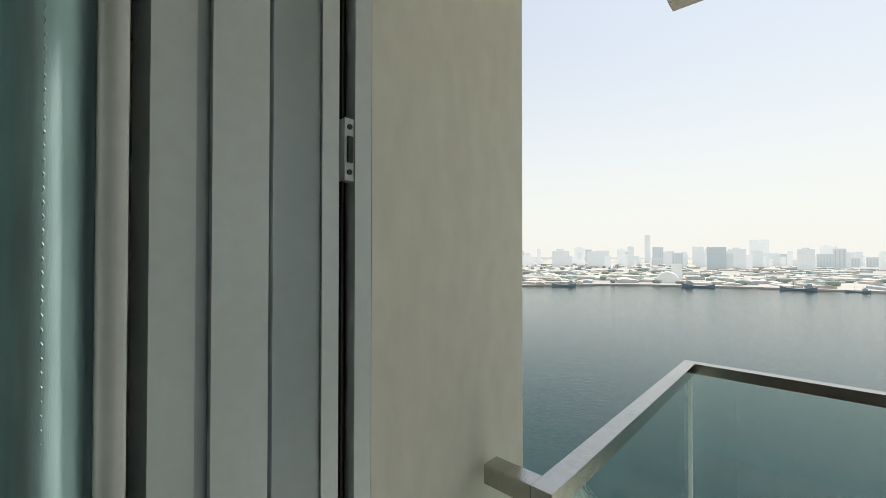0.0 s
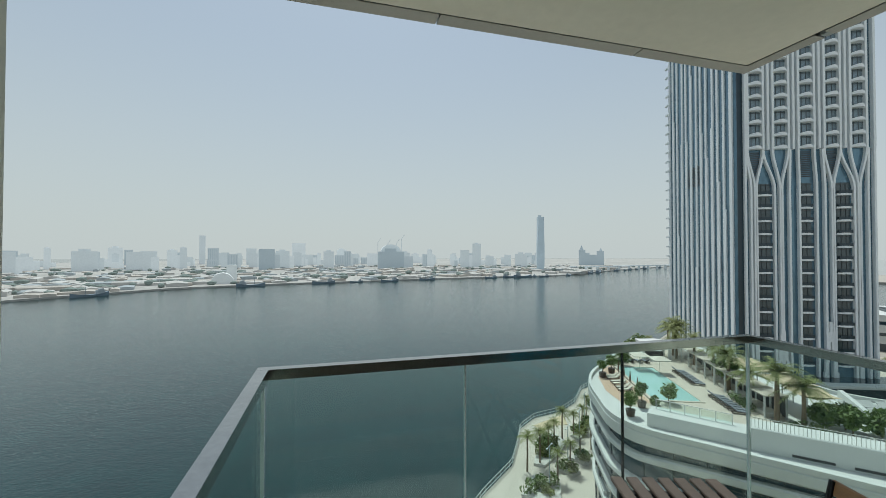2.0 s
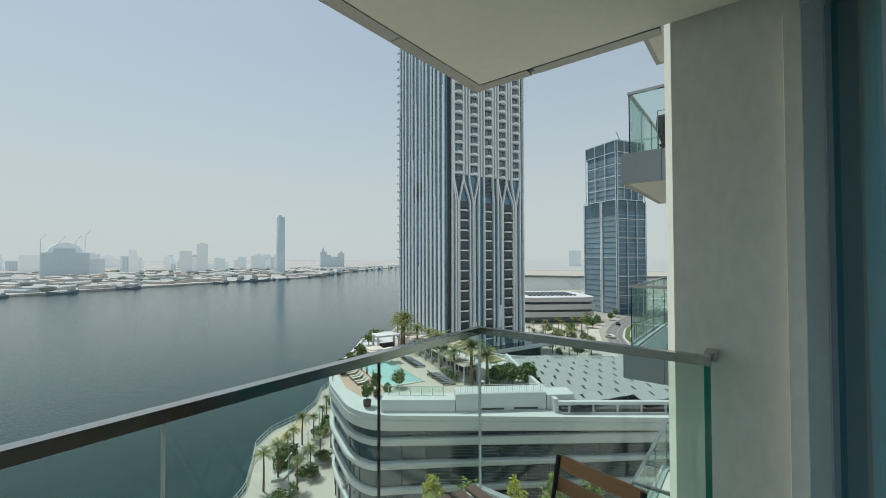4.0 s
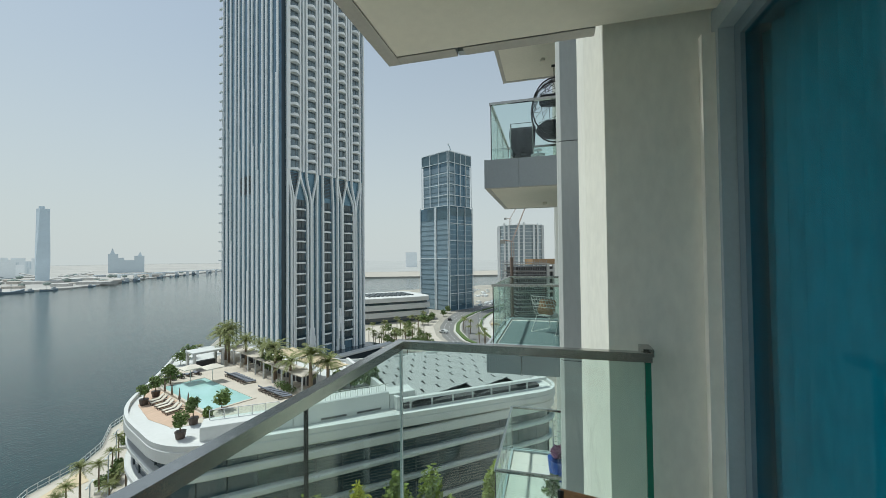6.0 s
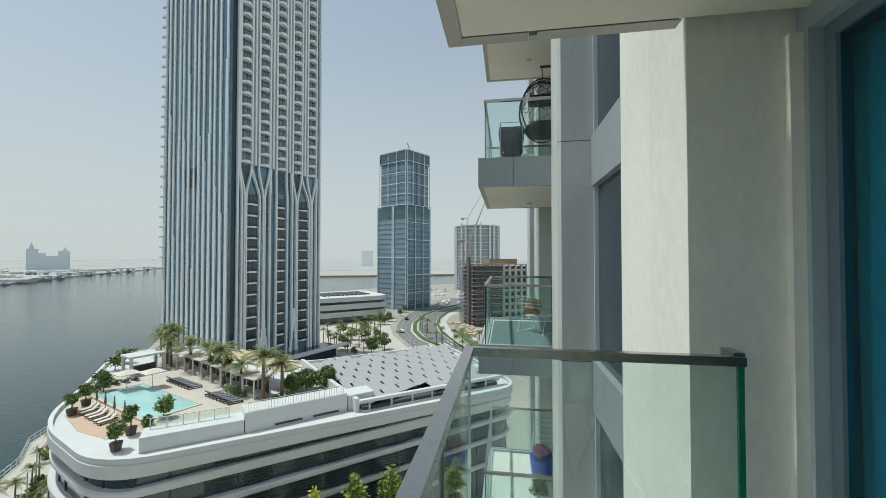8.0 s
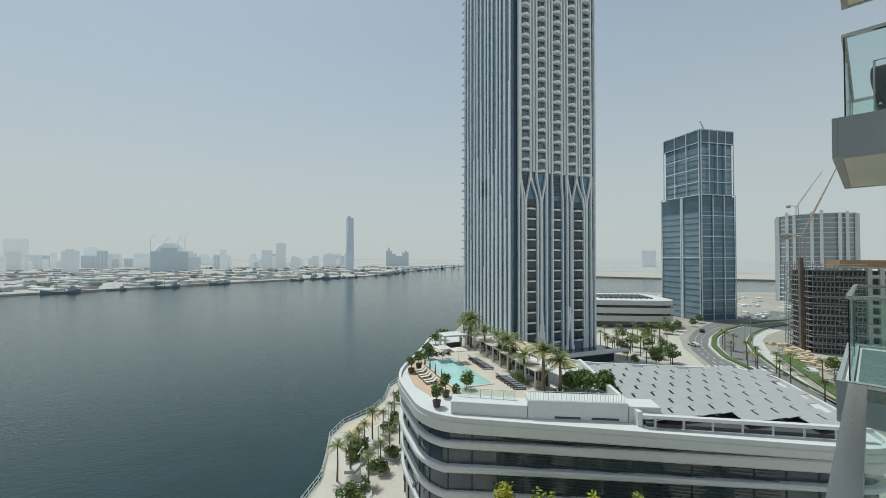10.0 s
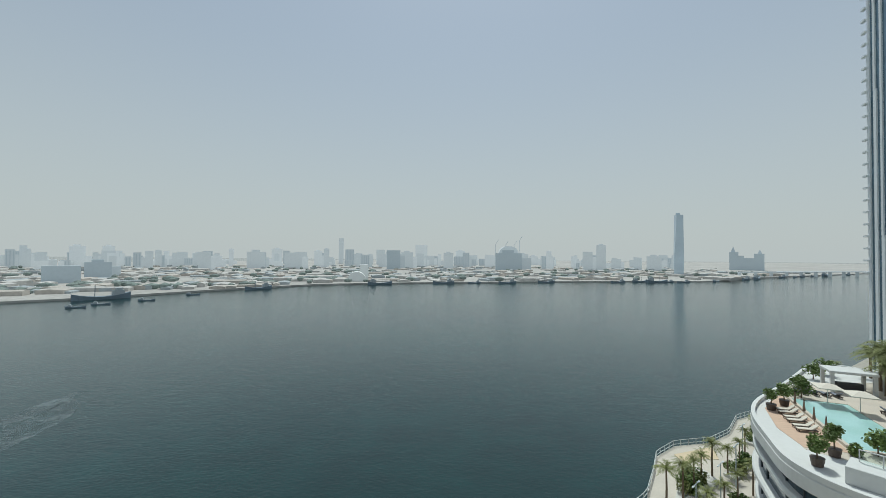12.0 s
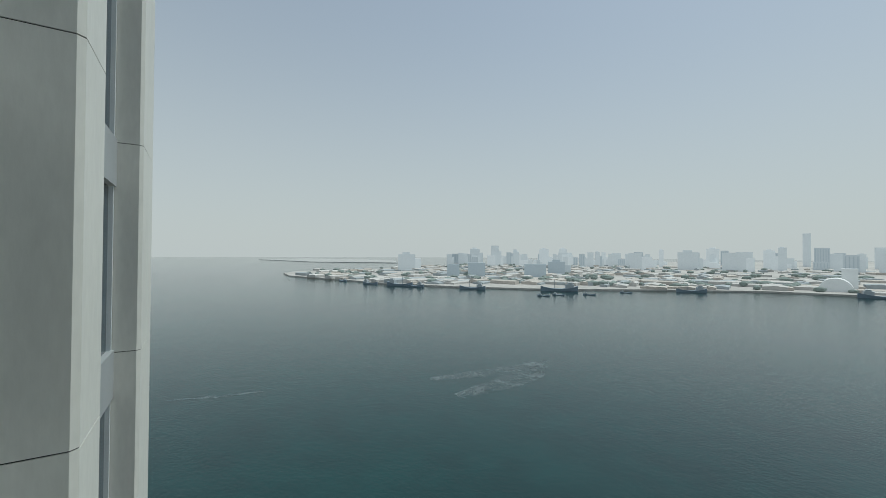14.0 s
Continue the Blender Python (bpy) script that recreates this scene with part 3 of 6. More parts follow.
wall_run("terrace_wall", (33.0, 35.9), (38.5, 28.9), -17, -15.55, 2.6, "low white terrace wall")
wall_run("terrace_wall", (38.55, 28.84), (46.0, 20.6), -17, -14.9, 2.8, "tall white terrace wall")
for a, b in ((0.5, 3.4), (4.6, 7.6)):
    part("vent_slot", box(B(), a, b, -0.03, 0.01, -16.85, -16.62, pose(40.2, 27.0, 0, 0, 0, math.degrees(math.atan2(20.6 - 28.84, 46.0 - 38.55)))), M_dark, podium, "dark vent slot")
wall_run("terrace_wall", (46.05, 20.54), (48.3, 18.0), -17, -15.2, 2.6, "white terrace wall end")
screen = empty("glass_balustrade", pose(34.9, 36.6, -15.55, 0, 0, math.degrees(math.atan2(-5.6, 4.1))), "clear glass balustrade with white posts and rail beside the pool", "balustrade")
for k in range(6):
    part("post", boxes((k * 1.38 - 0.04, k * 1.38 + 0.04, -0.04, 0.04, 0, 1.0)), M_white, screen)
    if k < 5:
        part("pane", boxes((k * 1.38 + 0.05, k * 1.38 + 1.33, -0.012, 0.012, 0.08, 0.94)), M_glass, screen)
part("rail", boxes((-0.04, 6.94, -0.05, 0.05, 1.0, 1.06)), M_white, screen)
d = Vector((46.0 - 38.55, 20.6 - 28.84, 0))
fence = empty("picket_fence", pose(38.8, 29.0, -14.9, 0, 0, math.degrees(math.atan2(d.y, d.x))), "pale metal picket railing on the white terrace wall", "fence")
pk = mesh_of("picket", boxes((-0.02, 0.02, -0.02, 0.02, 0, 0.9)), M_kerb)
for i in range(38):
    part("picket", pk, None, fence).location = (i * 0.29, 0.1, 0)
part("rail", boxes((0, 11, 0.06, 0.14, 0.9, 0.95)), M_kerb, fence)

# loungers
def lounger(m, fabric, group):
    o = empty("sun_lounger", m, "low sun lounger with raised back on the pool deck", "lounger", group)
    part("mattress", box(B(), -0.27, 0.27, -0.95, 0.35, 0.28, 0.38, None, 0.03), fabric, o)
    part("backrest", box(B(), -0.27, 0.27, 0, 0.75, 0, 0.1, pose(0, 0.35, 0.3, 38), 0.03), fabric, o)
    part("frame", boxes((-0.29, 0.29, -0.97, 0.9, 0.2, 0.27)), M_wood_dark, o)
    for x in (-0.25, 0.25):
        for y in (-0.85, 0.8):
            part("leg", boxes((x - 0.03, x + 0.03, y - 0.03, y + 0.03, 0, 0.2)), M_wood_dark, o)
    return o


M_cream_fab = mat("cream lounger fabric", (0.66, 0.61, 0.52), 0.9, spots=0.05)
M_navy_fab = mat("slate lounger fabric", (0.20, 0.215, 0.25), 0.9, spots=0.1)
first = lounger(at_deck(-2.3, 3.0, 0.04, -80), M_cream_fab, "cream loungers on the sun deck")
for y in (4.0, 5.6, 6.6, 8.2, 9.2):
    copy_thing(first, at_deck(-2.3, y, 0.04, -80))
first = lounger(at_deck(8.6, 0.2, 0.02, 70), M_navy_fab, "dark loungers beside the pool")
for y in (-3.4, -2.5, -1.6, -0.7, 1.1, 2.0, 7.0, 7.9, 8.8, 9.7, 10.6, 11.5, 12.4, 13.3):
    copy_thing(first, at_deck(8.6 + 0.03 * y, y, 0.02, 70))
for x in (1.2, 2.4, 3.6, 4.8, 6.0):
    copy_thing(first, at_deck(x, 18.6, 0.02, 190))

# pergola cabanas in a row
def cabana(m):
    c = empty("cabana", m, "white slatted cabana with four posts on the pool deck", "cabana", "row of cabanas")
    for x in (0, 2.3):
        for y in (0, 2.5):
            part("post", boxes((x - 0.08, x + 0.08, y - 0.08, y + 0.08, 0, 2.5)), M_white, c)
    part("roof", boxes((-0.15, 2.45, -0.15, 2.65, 2.5, 2.62)), M_deck, c)
    part("daybed", box(B(), 0.3, 2.1, 0.4, 2.2, 0, 0.45, None, 0.05), M_cream_fab, c)
    part("curtain_panel", boxes((2.25, 2.3, 0.1, 2.4, 0.1, 2.5)), M_dark, c, "dark rear screen")
    return c


first = cabana(at_deck(10.5, -4.4, 0.02))
for i in range(1, 9):
    copy_thing(first, at_deck(10.5 + 0.27 * i, -4.4 + 3.1 * i, 0.02))
big = empty("pool_bar", at_deck(6.5, 21.0, 0.02), "white flat-roofed pool pavilion", "pavilion")
part("roof", box(B(), -0.3, 4.8, -0.3, 3.2, 2.7, 3.05, None, 0.05), M_white, big)
for x in (0, 4.5):
    for y in (0, 2.9):
        part("post", boxes((x - 0.2, x + 0.2, y - 0.2, y + 0.2, 0, 2.7)), M_white, big)
part("counter", boxes((0.6, 3.9, 1.4, 2.2, 0, 1.1)), M_dark, big)


def umbrella(m, label="square cream parasol on a pole"):
    u = empty("parasol", m, label, "parasol", "parasols on the pool deck")
    bm = B()
    tube(bm, [(0, 0, 0), (0, 0, 2.5)], 0.04, 6)
    part("pole", bm, M_white, u)
    bm = B()
    top = bm.verts.new((0, 0, 2.75))
    rim = [bm.verts.new((x, y, 2.3)) for x, y in ((-1.3, -1.3), (1.3, -1.3), (1.3, 1.3), (-1.3, 1.3))]
    low = [bm.verts.new((v.co.x, v.co.y, 2.2)) for v in rim]
    for i in range(4):
        bm.faces.new((top, rim[i], rim[(i + 1) % 4]))
        bm.faces.new((rim[i], low[i], low[(i + 1) % 4], rim[(i + 1) % 4]))
    part("canopy", bm, M_cream_fab, u)
    return u


first = umbrella(pose(48.4, 54.1, DECK + 0.02, 0, 0, -22))
copy_thing(first, pose(49.6, 51.2, DECK + 0.02, 0, 0, -22))



def closed_parasol(m):
    u = empty("closed_parasol", m, "closed brown parasol beside the cream loungers", "parasol", "closed parasols on the sun deck")
    bm = B()
    tube(bm, [(0, 0, 0.05), (0, 0, 2.3)], 0.03, 6)
    part("pole", bm, M_wood_dark, u)
    bm = B()
    tube(bm, [(0, 0, 0.9), (0, 0, 1.5), (0, 0, 2.2)], 0.16, 8, 0.05)
    part("folded_canopy", bm, mat("brown parasol cloth", (0.20, 0.14, 0.10), 0.9), u)
    bm = B()
    tube(bm, [(0, 0, 0), (0, 0, 0.08)], 0.28, 10)
    part("foot", bm, M_dark, u)
    return u


first = closed_parasol(at_deck(-1.1, 2.0, 0.04))
for y in (4.8, 7.4, 10.0):
    copy_thing(first, at_deck(-1.1, y, 0.04))

# sand-coloured shade sails over the terrace behind the cabanas
sail = empty("shade_sail", None, "sand coloured tensile shade sail on poles", "shade sail")
PTS = [((55.0, 45.5), (58.5, 43.5)), ((52.6, 38.5), (56.0, 36.6)), ((51.2, 34.6), (54.6, 32.8)), ((49.8, 31.2), (52.8, 29.6))]
for i, ((a, b), (c, e)) in enumerate(zip(PTS, PTS[1:])):
    bm = B()
    g = []
    for u in range(7):
        row = []
        for v in range(5):
            p = (Vector(a).lerp(Vector(c), u / 6)).lerp(Vector(b).lerp(Vector(e), u / 6), v / 4)
            sag = -0.55 * math.sin(math.pi * u / 6) * (0.4 + math.sin(math.pi * v / 4))
            row.append(bm.verts.new((p.x, p.y, -13.3 + sag - 0.25 * i)))
        g.append(row)
    for u in range(6):
        for v in range(4):
            bm.faces.new((g[u][v], g[u + 1][v], g[u + 1][v + 1], g[u][v + 1]))
    part("sail", bm, M_tent, sail, smooth=True)
for i, (a, b) in enumerate(PTS):
    for p in (a, b):
        bm = B()
        tube(bm, [(p[0], p[1], DECK), (p[0], p[1], -13.2 - 0.25 * i)], 0.07, 6)
        part("pole", bm, M_white, sail)

# pale tilted canopy sheets over the car park roof
roof = empty("canopy_roof", None, "roof field of tilted pale canopy sheets with dark gaps", "canopy roof")
CO = [Vector((46.4, 18.8)), Vector((58.9, 3.0)), Vector((78.6, 13.6)), Vector((62.4, 34.6))]
# dark colour of this plate stands in for shade in the sheet gaps
part("roof_floor", prism(B(), [tuple(p) for p in CO], -16.98, -16.6), M_dark, roof, "dark plate standing for the shade below the sheets")
RA, RB = Vector((2.45, -1.40)), Vector((2.20, 1.73))


def in_poly(p, k):
    c = False
    for a, b in zip(k, k[1:] + k[:1]):
        if (a.y > p.y) != (b.y > p.y) and p.x < (b.x - a.x) * (p.y - a.y) / (b.y - a.y) + a.x:
            c = not c
    return c


for j in range(-7, 16):
    for i in range(-14, 17):
        o = Vector((48.8, 16.3)) + RA * (i + 0.5 * (j % 2)) + RB * j
        if not all(in_poly(o + RA * s + RB * t, CO) for s, t in ((0.5, 0.5), (0.5, 0.12))):
            continue
        bm = B()                          # each sheet is notched along half of one edge and dips slightly
        for t0, t1, s1 in ((0.0, 0.46, 0.995), (0.46, 0.985, 0.87)):
            rows = []
            for k in range(5):
                f = 0.012 + (s1 - 0.012) * k / 4
                h = -15.98 + 0.05 * math.sin(math.pi * k / 4) + 0.07 * f
                a, b = o + RA * f + RB * t0, o + RA * f + RB * t1
                rows.append([bm.verts.new(p) for p in ((a.x, a.y, h + 0.05 * t0), (b.x, b.y, h + 0.05 * t1), (b.x, b.y, h - 0.06), (a.x, a.y, h - 0.06))])
            for p, q in zip(rows, rows[1:]):
                for k in range(4):
                    bm.faces.new((p[k], p[(k + 1) % 4], q[(k + 1) % 4], q[k]))
            bm.faces.new(rows[0][::-1])
            bm.faces.new(rows[-1])
        part("sheet", bm, M_solar, roof)
dv = CO[1] - CO[0]
part("front_beam", box(B(), -0.5, dv.length + 1, -0.5, 0.1, -15.95, -15.6, pose(CO[0].x, CO[0].y, 0, 0, 0, math.degrees(math.atan2(dv.y, dv.x)))), M_white, roof)
for k in range(7):
    p = CO[0].lerp(CO[1], (k + 0.3) / 7)
    part("post", boxes((p.x - 0.1, p.x + 0.1, p.y - 0.1, p.y + 0.1, -16.98, -15.95)), M_white, roof)
dv = CO[3] - CO[0]
part("side_wall", box(B(), 0, dv.length, 0, 0.5, -17, -15.4, pose(CO[0].x - 0.4, CO[0].y + 0.3, 0, 0, 0, math.degrees(math.atan2(dv.y, dv.x)))), M_white, roof)


# ---- trees ----
def leaf_crown(rx, ry, rz, n, size, seed, clumps=9):
    """A crown of many small leaf faces gathered in uneven clumps."""
    rnd = random.Random(seed)
    vs, fs = [], []
    cs = []
    for c in range(clumps):
        a, b = rnd.uniform(0, 2 * math.pi), rnd.uniform(-0.7, 1.0)
        k = math.sqrt(max(0, 1 - b * b)) * rnd.uniform(0.25, 0.62)
        cs.append((Vector((math.cos(a) * k * rx, math.sin(a) * k * ry, b * rz * 0.65)), rnd.uniform(0.32, 0.55)))
    for i in range(n):
        c, r = cs[i % clumps]
        d = Vector((rnd.gauss(0, 1), rnd.gauss(0, 1), rnd.gauss(0, 1))).normalized() * rnd.uniform(0.6, 1.05) * r
        p = c + Vector((d.x * rx, d.y * ry, d.z * rz))
        u = Vector((rnd.gauss(0, 1), rnd.gauss(0, 1), rnd.gauss(0, 0.6))).normalized()
        w = u.cross(Vector((rnd.gauss(0, 1), rnd.gauss(0, 1), rnd.gauss(0, 1)))).normalized()
        s = size * rnd.uniform(0.6, 1.3)
        k = len(vs)
        vs += [p - u * s, p + w * s * 0.5, p + u * s, p - w * s * 0.5]
        fs.append((k, k + 1, k + 2, k + 3))
    me = bpy.data.meshes.new("crown")
    me.from_pydata([tuple(v) for v in vs], [], fs)
    return me


def leafy_tree(m, h, r, seed, leaf, label, pot=False, group="", n=420, size=0.16):
    t = empty("tree", m, label, "tree", group)
    z0 = 0.0
    if pot:
        bm = B()
        tube(bm, [(0, 0, 0), (0, 0, 0.75)], 0.42, 12, 0.55)
        part("planter", bm, M_wood_dark, t, "dark tapered planter")
        z0 = 0.7
    bm = B()
    tube(bm, [(0, 0, z0), (0.05, 0.03, z0 + h * 0.3), (0, 0.08, z0 + h * 0.55)], 0.05 + h * 0.012, 6, 0.03)
    for k in range(4):
        a = k * 1.7 + seed
        tube(bm, [(0.03, 0.04, z0 + h * (0.25 + 0.06 * k)), (math.cos(a) * r * 0.5, math.sin(a) * r * 0.5, z0 + h * 0.62)], 0.035, 5, 0.012)
    part("trunk", bm, M_trunk, t)
    me = leaf_crown(r, r, h * 0.46, n, size, seed, 12)
    me.materials.append(leaf)
    part("crown", me, None, t).location = (0, 0, z0 + h * 0.62)
    return t


def palm(m, h, r, seed, label, group, n=32):
    rnd = random.Random(seed)
    t = empty("palm_tree", m, label, "palm tree", group)
    bm = B()
    tube(bm, [(0, 0, 0), (0.04 * h / 5, 0, h * 0.5), (0, 0.03, h)], 0.2, 7, 0.13)
    part("trunk", bm, M_trunk, t)
    vs, fs = [], []
    for i in range(n):
        a = i * 2.399 + rnd.uniform(-0.2, 0.2)
        up = rnd.uniform(0.05, 1.5)
        L = r * rnd.uniform(0.85, 1.1)
        d, side = Vector((math.cos(a), math.sin(a), 0)), Vector((-math.sin(a), math.cos(a), 0))
        pts = []
        for k in range(9):
            s = k / 8
            pts.append(Vector((0, 0.03, h)) + d * L * s * (0.75 + 0.25 * (1 - up)) + Vector((0, 0, L * (up * 0.95 * s - (0.38 + 0.36 * up) * s * s - 0.12 * s))))
        for k in range(1, 9):
            p, q = pts[k - 1], pts[k]
            w = L * 0.17 * math.sin(math.pi * min(1, (k + 0.6) / 9.2)) + 0.04
            for sg in (-1, 1):
                for f in (0.25, 0.75):
                    b0 = p.lerp(q, f - 0.22)
                    b1 = p.lerp(q, f + 0.16)
                    tip = p.lerp(q, f + 0.5) + side * sg * w * rnd.uniform(0.8, 1.2) + Vector((0, 0, -0.35 * w * rnd.uniform(0.4, 1.4)))
                    j = len(vs)
                    vs += [b0, b1, tip]
                    fs.append((j, j + 1, j + 2))
    me = bpy.data.meshes.new("crown")
    me.from_pydata([tuple(v) for v in vs], [], fs)
    me.materials.append(M_leaf_dry)
    part("crown", me, None, t)
    return t


dp = [palm(pose(0, 0, 0), 3.7, 2.5, s, "date palm with arching fronds beside the cabanas", "palms on the pool deck") for s in (3, 8)]
spots = [(59.5, 57.6), (57.7, 52.3), (55.0, 46.6), (52.6, 42.3), (49.5, 37.3), (47.7, 32.8), (48.5, 30.7), (61.0, 59.8), (66.0, 66.0), (62.3, 60.4), (64.5, 62.5)]
for i, (x, y) in enumerate(spots):
    m = pose(x, y, DECK, 0, 0, i * 47) @ Matrix.Scale(1.04 + 0.12 * ((i * 7) % 4) / 2, 4)
    if i < 2:
        dp[i].matrix_basis = m
    else:
        copy_thing(dp[i % 2], m)
for i, (x, y, h, r) in enumerate(((39.6, 51.9, 1.9, 0.85), (42.4, 53.4, 2.0, 0.9), (33.2, 38.6, 2.0, 0.95), (36.4, 40.4, 2.3, 0.95))):
    leafy_tree(pose(x, y, DECK + 0.04, 0, 0, i * 60), h, r, 20 + i, M_leaf, "clipped olive tree in a dark planter on the sun deck", True, "planted pots on the pool deck", 900, 0.14)
leafy_tree(pose(40.6, 40.6, DECK), 2.4, 1.35, 31, M_leaf, "round dark green frangipani tree beside the pool", False, "", 600, 0.2)
for i, (x, y) in enumerate(((54.0, 43.6), (55.2, 45.4))):
    leafy_tree(pose(x, y, DECK, 0, 0, i * 80), 4.6, 1.5, 70 + i, M_leaf, "tall leafy green tree beside the cabanas", False, "", 900, 0.2)
for i, (x, y, h, r) in enumerate(((47.1, 56.4, 2.6, 1.4), (56.3, 65.0, 2.4, 1.6), (60.0, 67.5, 2.6, 1.8), (49.5, 59.6, 2.0, 1.3))):
    leafy_tree(pose(x, y, DECK), h, r, 40 + i, M_leaf, "dense green shrub at the edge of the pool deck", False, "", 500, 0.2)
for i, (x, y) in enumerate(((50.2, 30.0), (51.6, 28.2), (53.0, 26.2), (52.6, 29.4), (54.3, 27.4))):
    leafy_tree(pose(x, y, DECK, 0, 0, i * 50), 2.6, 1.6, 50 + i, M_leaf, "dense glossy green shrub beside the shade sails", False, "shrubs beside the canopy roof", 1500, 0.22)
hedge = empty("hedge", None, "low planted hedge strip beneath the palms", "hedge")
for p, q in (((47.2, 34.6), (50.4, 40.6)), ((46.4, 31.8), (49.4, 28.4)), ((38.2, 41.2), (38.9, 40.2)), ((44.5, 55.0), (52.0, 62.5))):
    d = Vector(q) - Vector(p)
    me = leaf_crown(d.length / 2 * 1.3, 0.9, 0.7, 500, 0.16, 66, 14)
    me.materials.append(M_leaf)
    o = part("foliage", me, None, hedge)
    o.matrix_basis = pose((p[0] + q[0]) / 2, (p[1] + q[1]) / 2, DECK + 0.4, 0, 0, math.degrees(math.atan2(d.y, d.x)))

# ---- tall tower across the podium ----
TW = pose(100.2, 78.0, 0, 0, 0, -21.35)
tower = empty("residential_tower", TW, "tall residential tower with white vertical fins and curved balconies", "tower")
M_tglass = mat("blue-grey tower glazing", (0.13, 0.22, 0.285), 0.10, 0.5, spots=0.35, scale=0.06, stretch=(1, 1, 0.4), spec=0.8)
M_tfin = mat("white tower fin", (0.87, 0.89, 0.89), 0.6, spots=0.05, scale=0.2)
WT, DT, HT = 32.5, 37.6, 118.0
part("body", prism(B(), rounded([(0, 0), (WT, 0), (WT, DT), (0, DT)], 1.6, 4), GROUND, HT), M_tglass, tower, "blue-grey glazed tower body")
bm = B()
for k in range(0, 45):
    z = GROUND + 3.3 * k + 1.0
    ring(bm, rounded([(-0.04, -0.04), (WT + 0.04, -0.04), (WT + 0.04, DT + 0.04), (-0.04, DT + 0.04)], 1.6, 4), rounded([(0.1, 0.1), (WT - 0.1, 0.1), (WT - 0.1, DT - 0.1), (0.1, DT - 0.1)], 1.6, 4), z, z + 0.16)
part("floor_band", bm, M_tglass, tower, "slim glazed floor bands")["kind"] = "stuff"
rnd = random.Random(61)
for i in range(13):                       # west fins, each jogging sideways and slimming at its own height
    y, zj = 1.75 + i * 2.86, rnd.choice((-2, 8, 14, 22, 30, 38, 47, 58))
    sh = 0.26 if i % 3 else -0.26
    part("fin", boxes((-0.34, 0.06, y - 0.60, y + 0.60, GROUND, zj), (-0.34, 0.06, y - 0.42 + sh, y + 0.42 + sh, zj, HT)), M_tfin, tower)
part("corner_glazing", boxes((0.25, 1.7, -0.12, 0.02, GROUND, HT)), M_glass_dark, tower, "dark recessed corner glazing")
LOWX, UPX = (6.4, 16.0, 25.0), (4.2, 10.2, 16.2, 22.2, 28.2)
ZF0, ZF1 = 18.6, 28.6                     # transfer floors, where the fins fork
lo_fin = mesh_of("fin", boxes((-0.24, 0.24, -0.85, 0.06, GROUND, ZF0)), M_tfin)
hi_fin = mesh_of("fin", boxes((-0.26, 0.26, -0.95, 0.06, ZF1, HT)), M_tfin)
UPF = [x + s for x in UPX for s in (-1.85, 1.85)] + [1.8, 31.8] + [x + 3.0 for x in UPX[:4]]
FORKS = [(u, s) for u in (4.2, 10.2, 22.2, 28.2) for s in (-1.85, 1.85)]
RUNS = [(u + 0.2 * (1 if s > 0 else -1), u + s) for u, s in FORKS] + [(8.7, 6.05), (14.5, 14.35), (18.5, 18.05), (27.1, 24.05), (1.8, 1.8), (3.1, 2.0), (31.8, 31.8), (12.2, 12.4), (20.4, 20.0), (30.2, 30.4)]
for x in sorted({round(r[0], 2) for r in RUNS}):
    part("fin", lo_fin, None, tower).location = (x, 0, 0)
for x in UPF:
    part("fin", hi_fin, None, tower).location = (x, 0, 0)
for i, (x, u) in enumerate(RUNS):         # slender forked fins, sweeping from one rhythm to the other
    bm = B()
    f0, f1 = -0.82 - 0.003 * i, -0.05
    prev = None
    for k in range(9):
        t = k / 8
        c, z = x + (u - x) * (t * t * (3 - 2 * t)), ZF0 + (ZF1 - ZF0) * t
        row = [bm.verts.new(p) for p in ((c - 0.24, f0, z), (c + 0.24, f0, z), (c + 0.24, f1, z), (c - 0.24, f1, z))]
        if prev:
            for q in range(4):
                bm.faces.new((prev[q], prev[(q + 1) % 4], row[(q + 1) % 4], row[q]))
        else:
            bm.faces.new(row[::-1])
        prev = row
    bm.faces.new(prev)
    part("branch_fin", bm, M_tfin, tower)
for x in (10.2, 21.2):                    # fins that split again towards the foot
    for sg in (-1, 1):
        bm = B()
        for k in range(6):
            a, b = k / 6, (k + 1) / 6
            p, q = x + sg * 1.5 * a ** 1.3, x + sg * 1.5 * b ** 1.3
            box(bm, min(p, q) - 0.18, max(p, q) + 0.18, -0.9 - 0.01 * sg, -0.3, -15 - 15 * b, -15 - 15 * a)
        part("branch_fin", bm, M_tfin, tower)


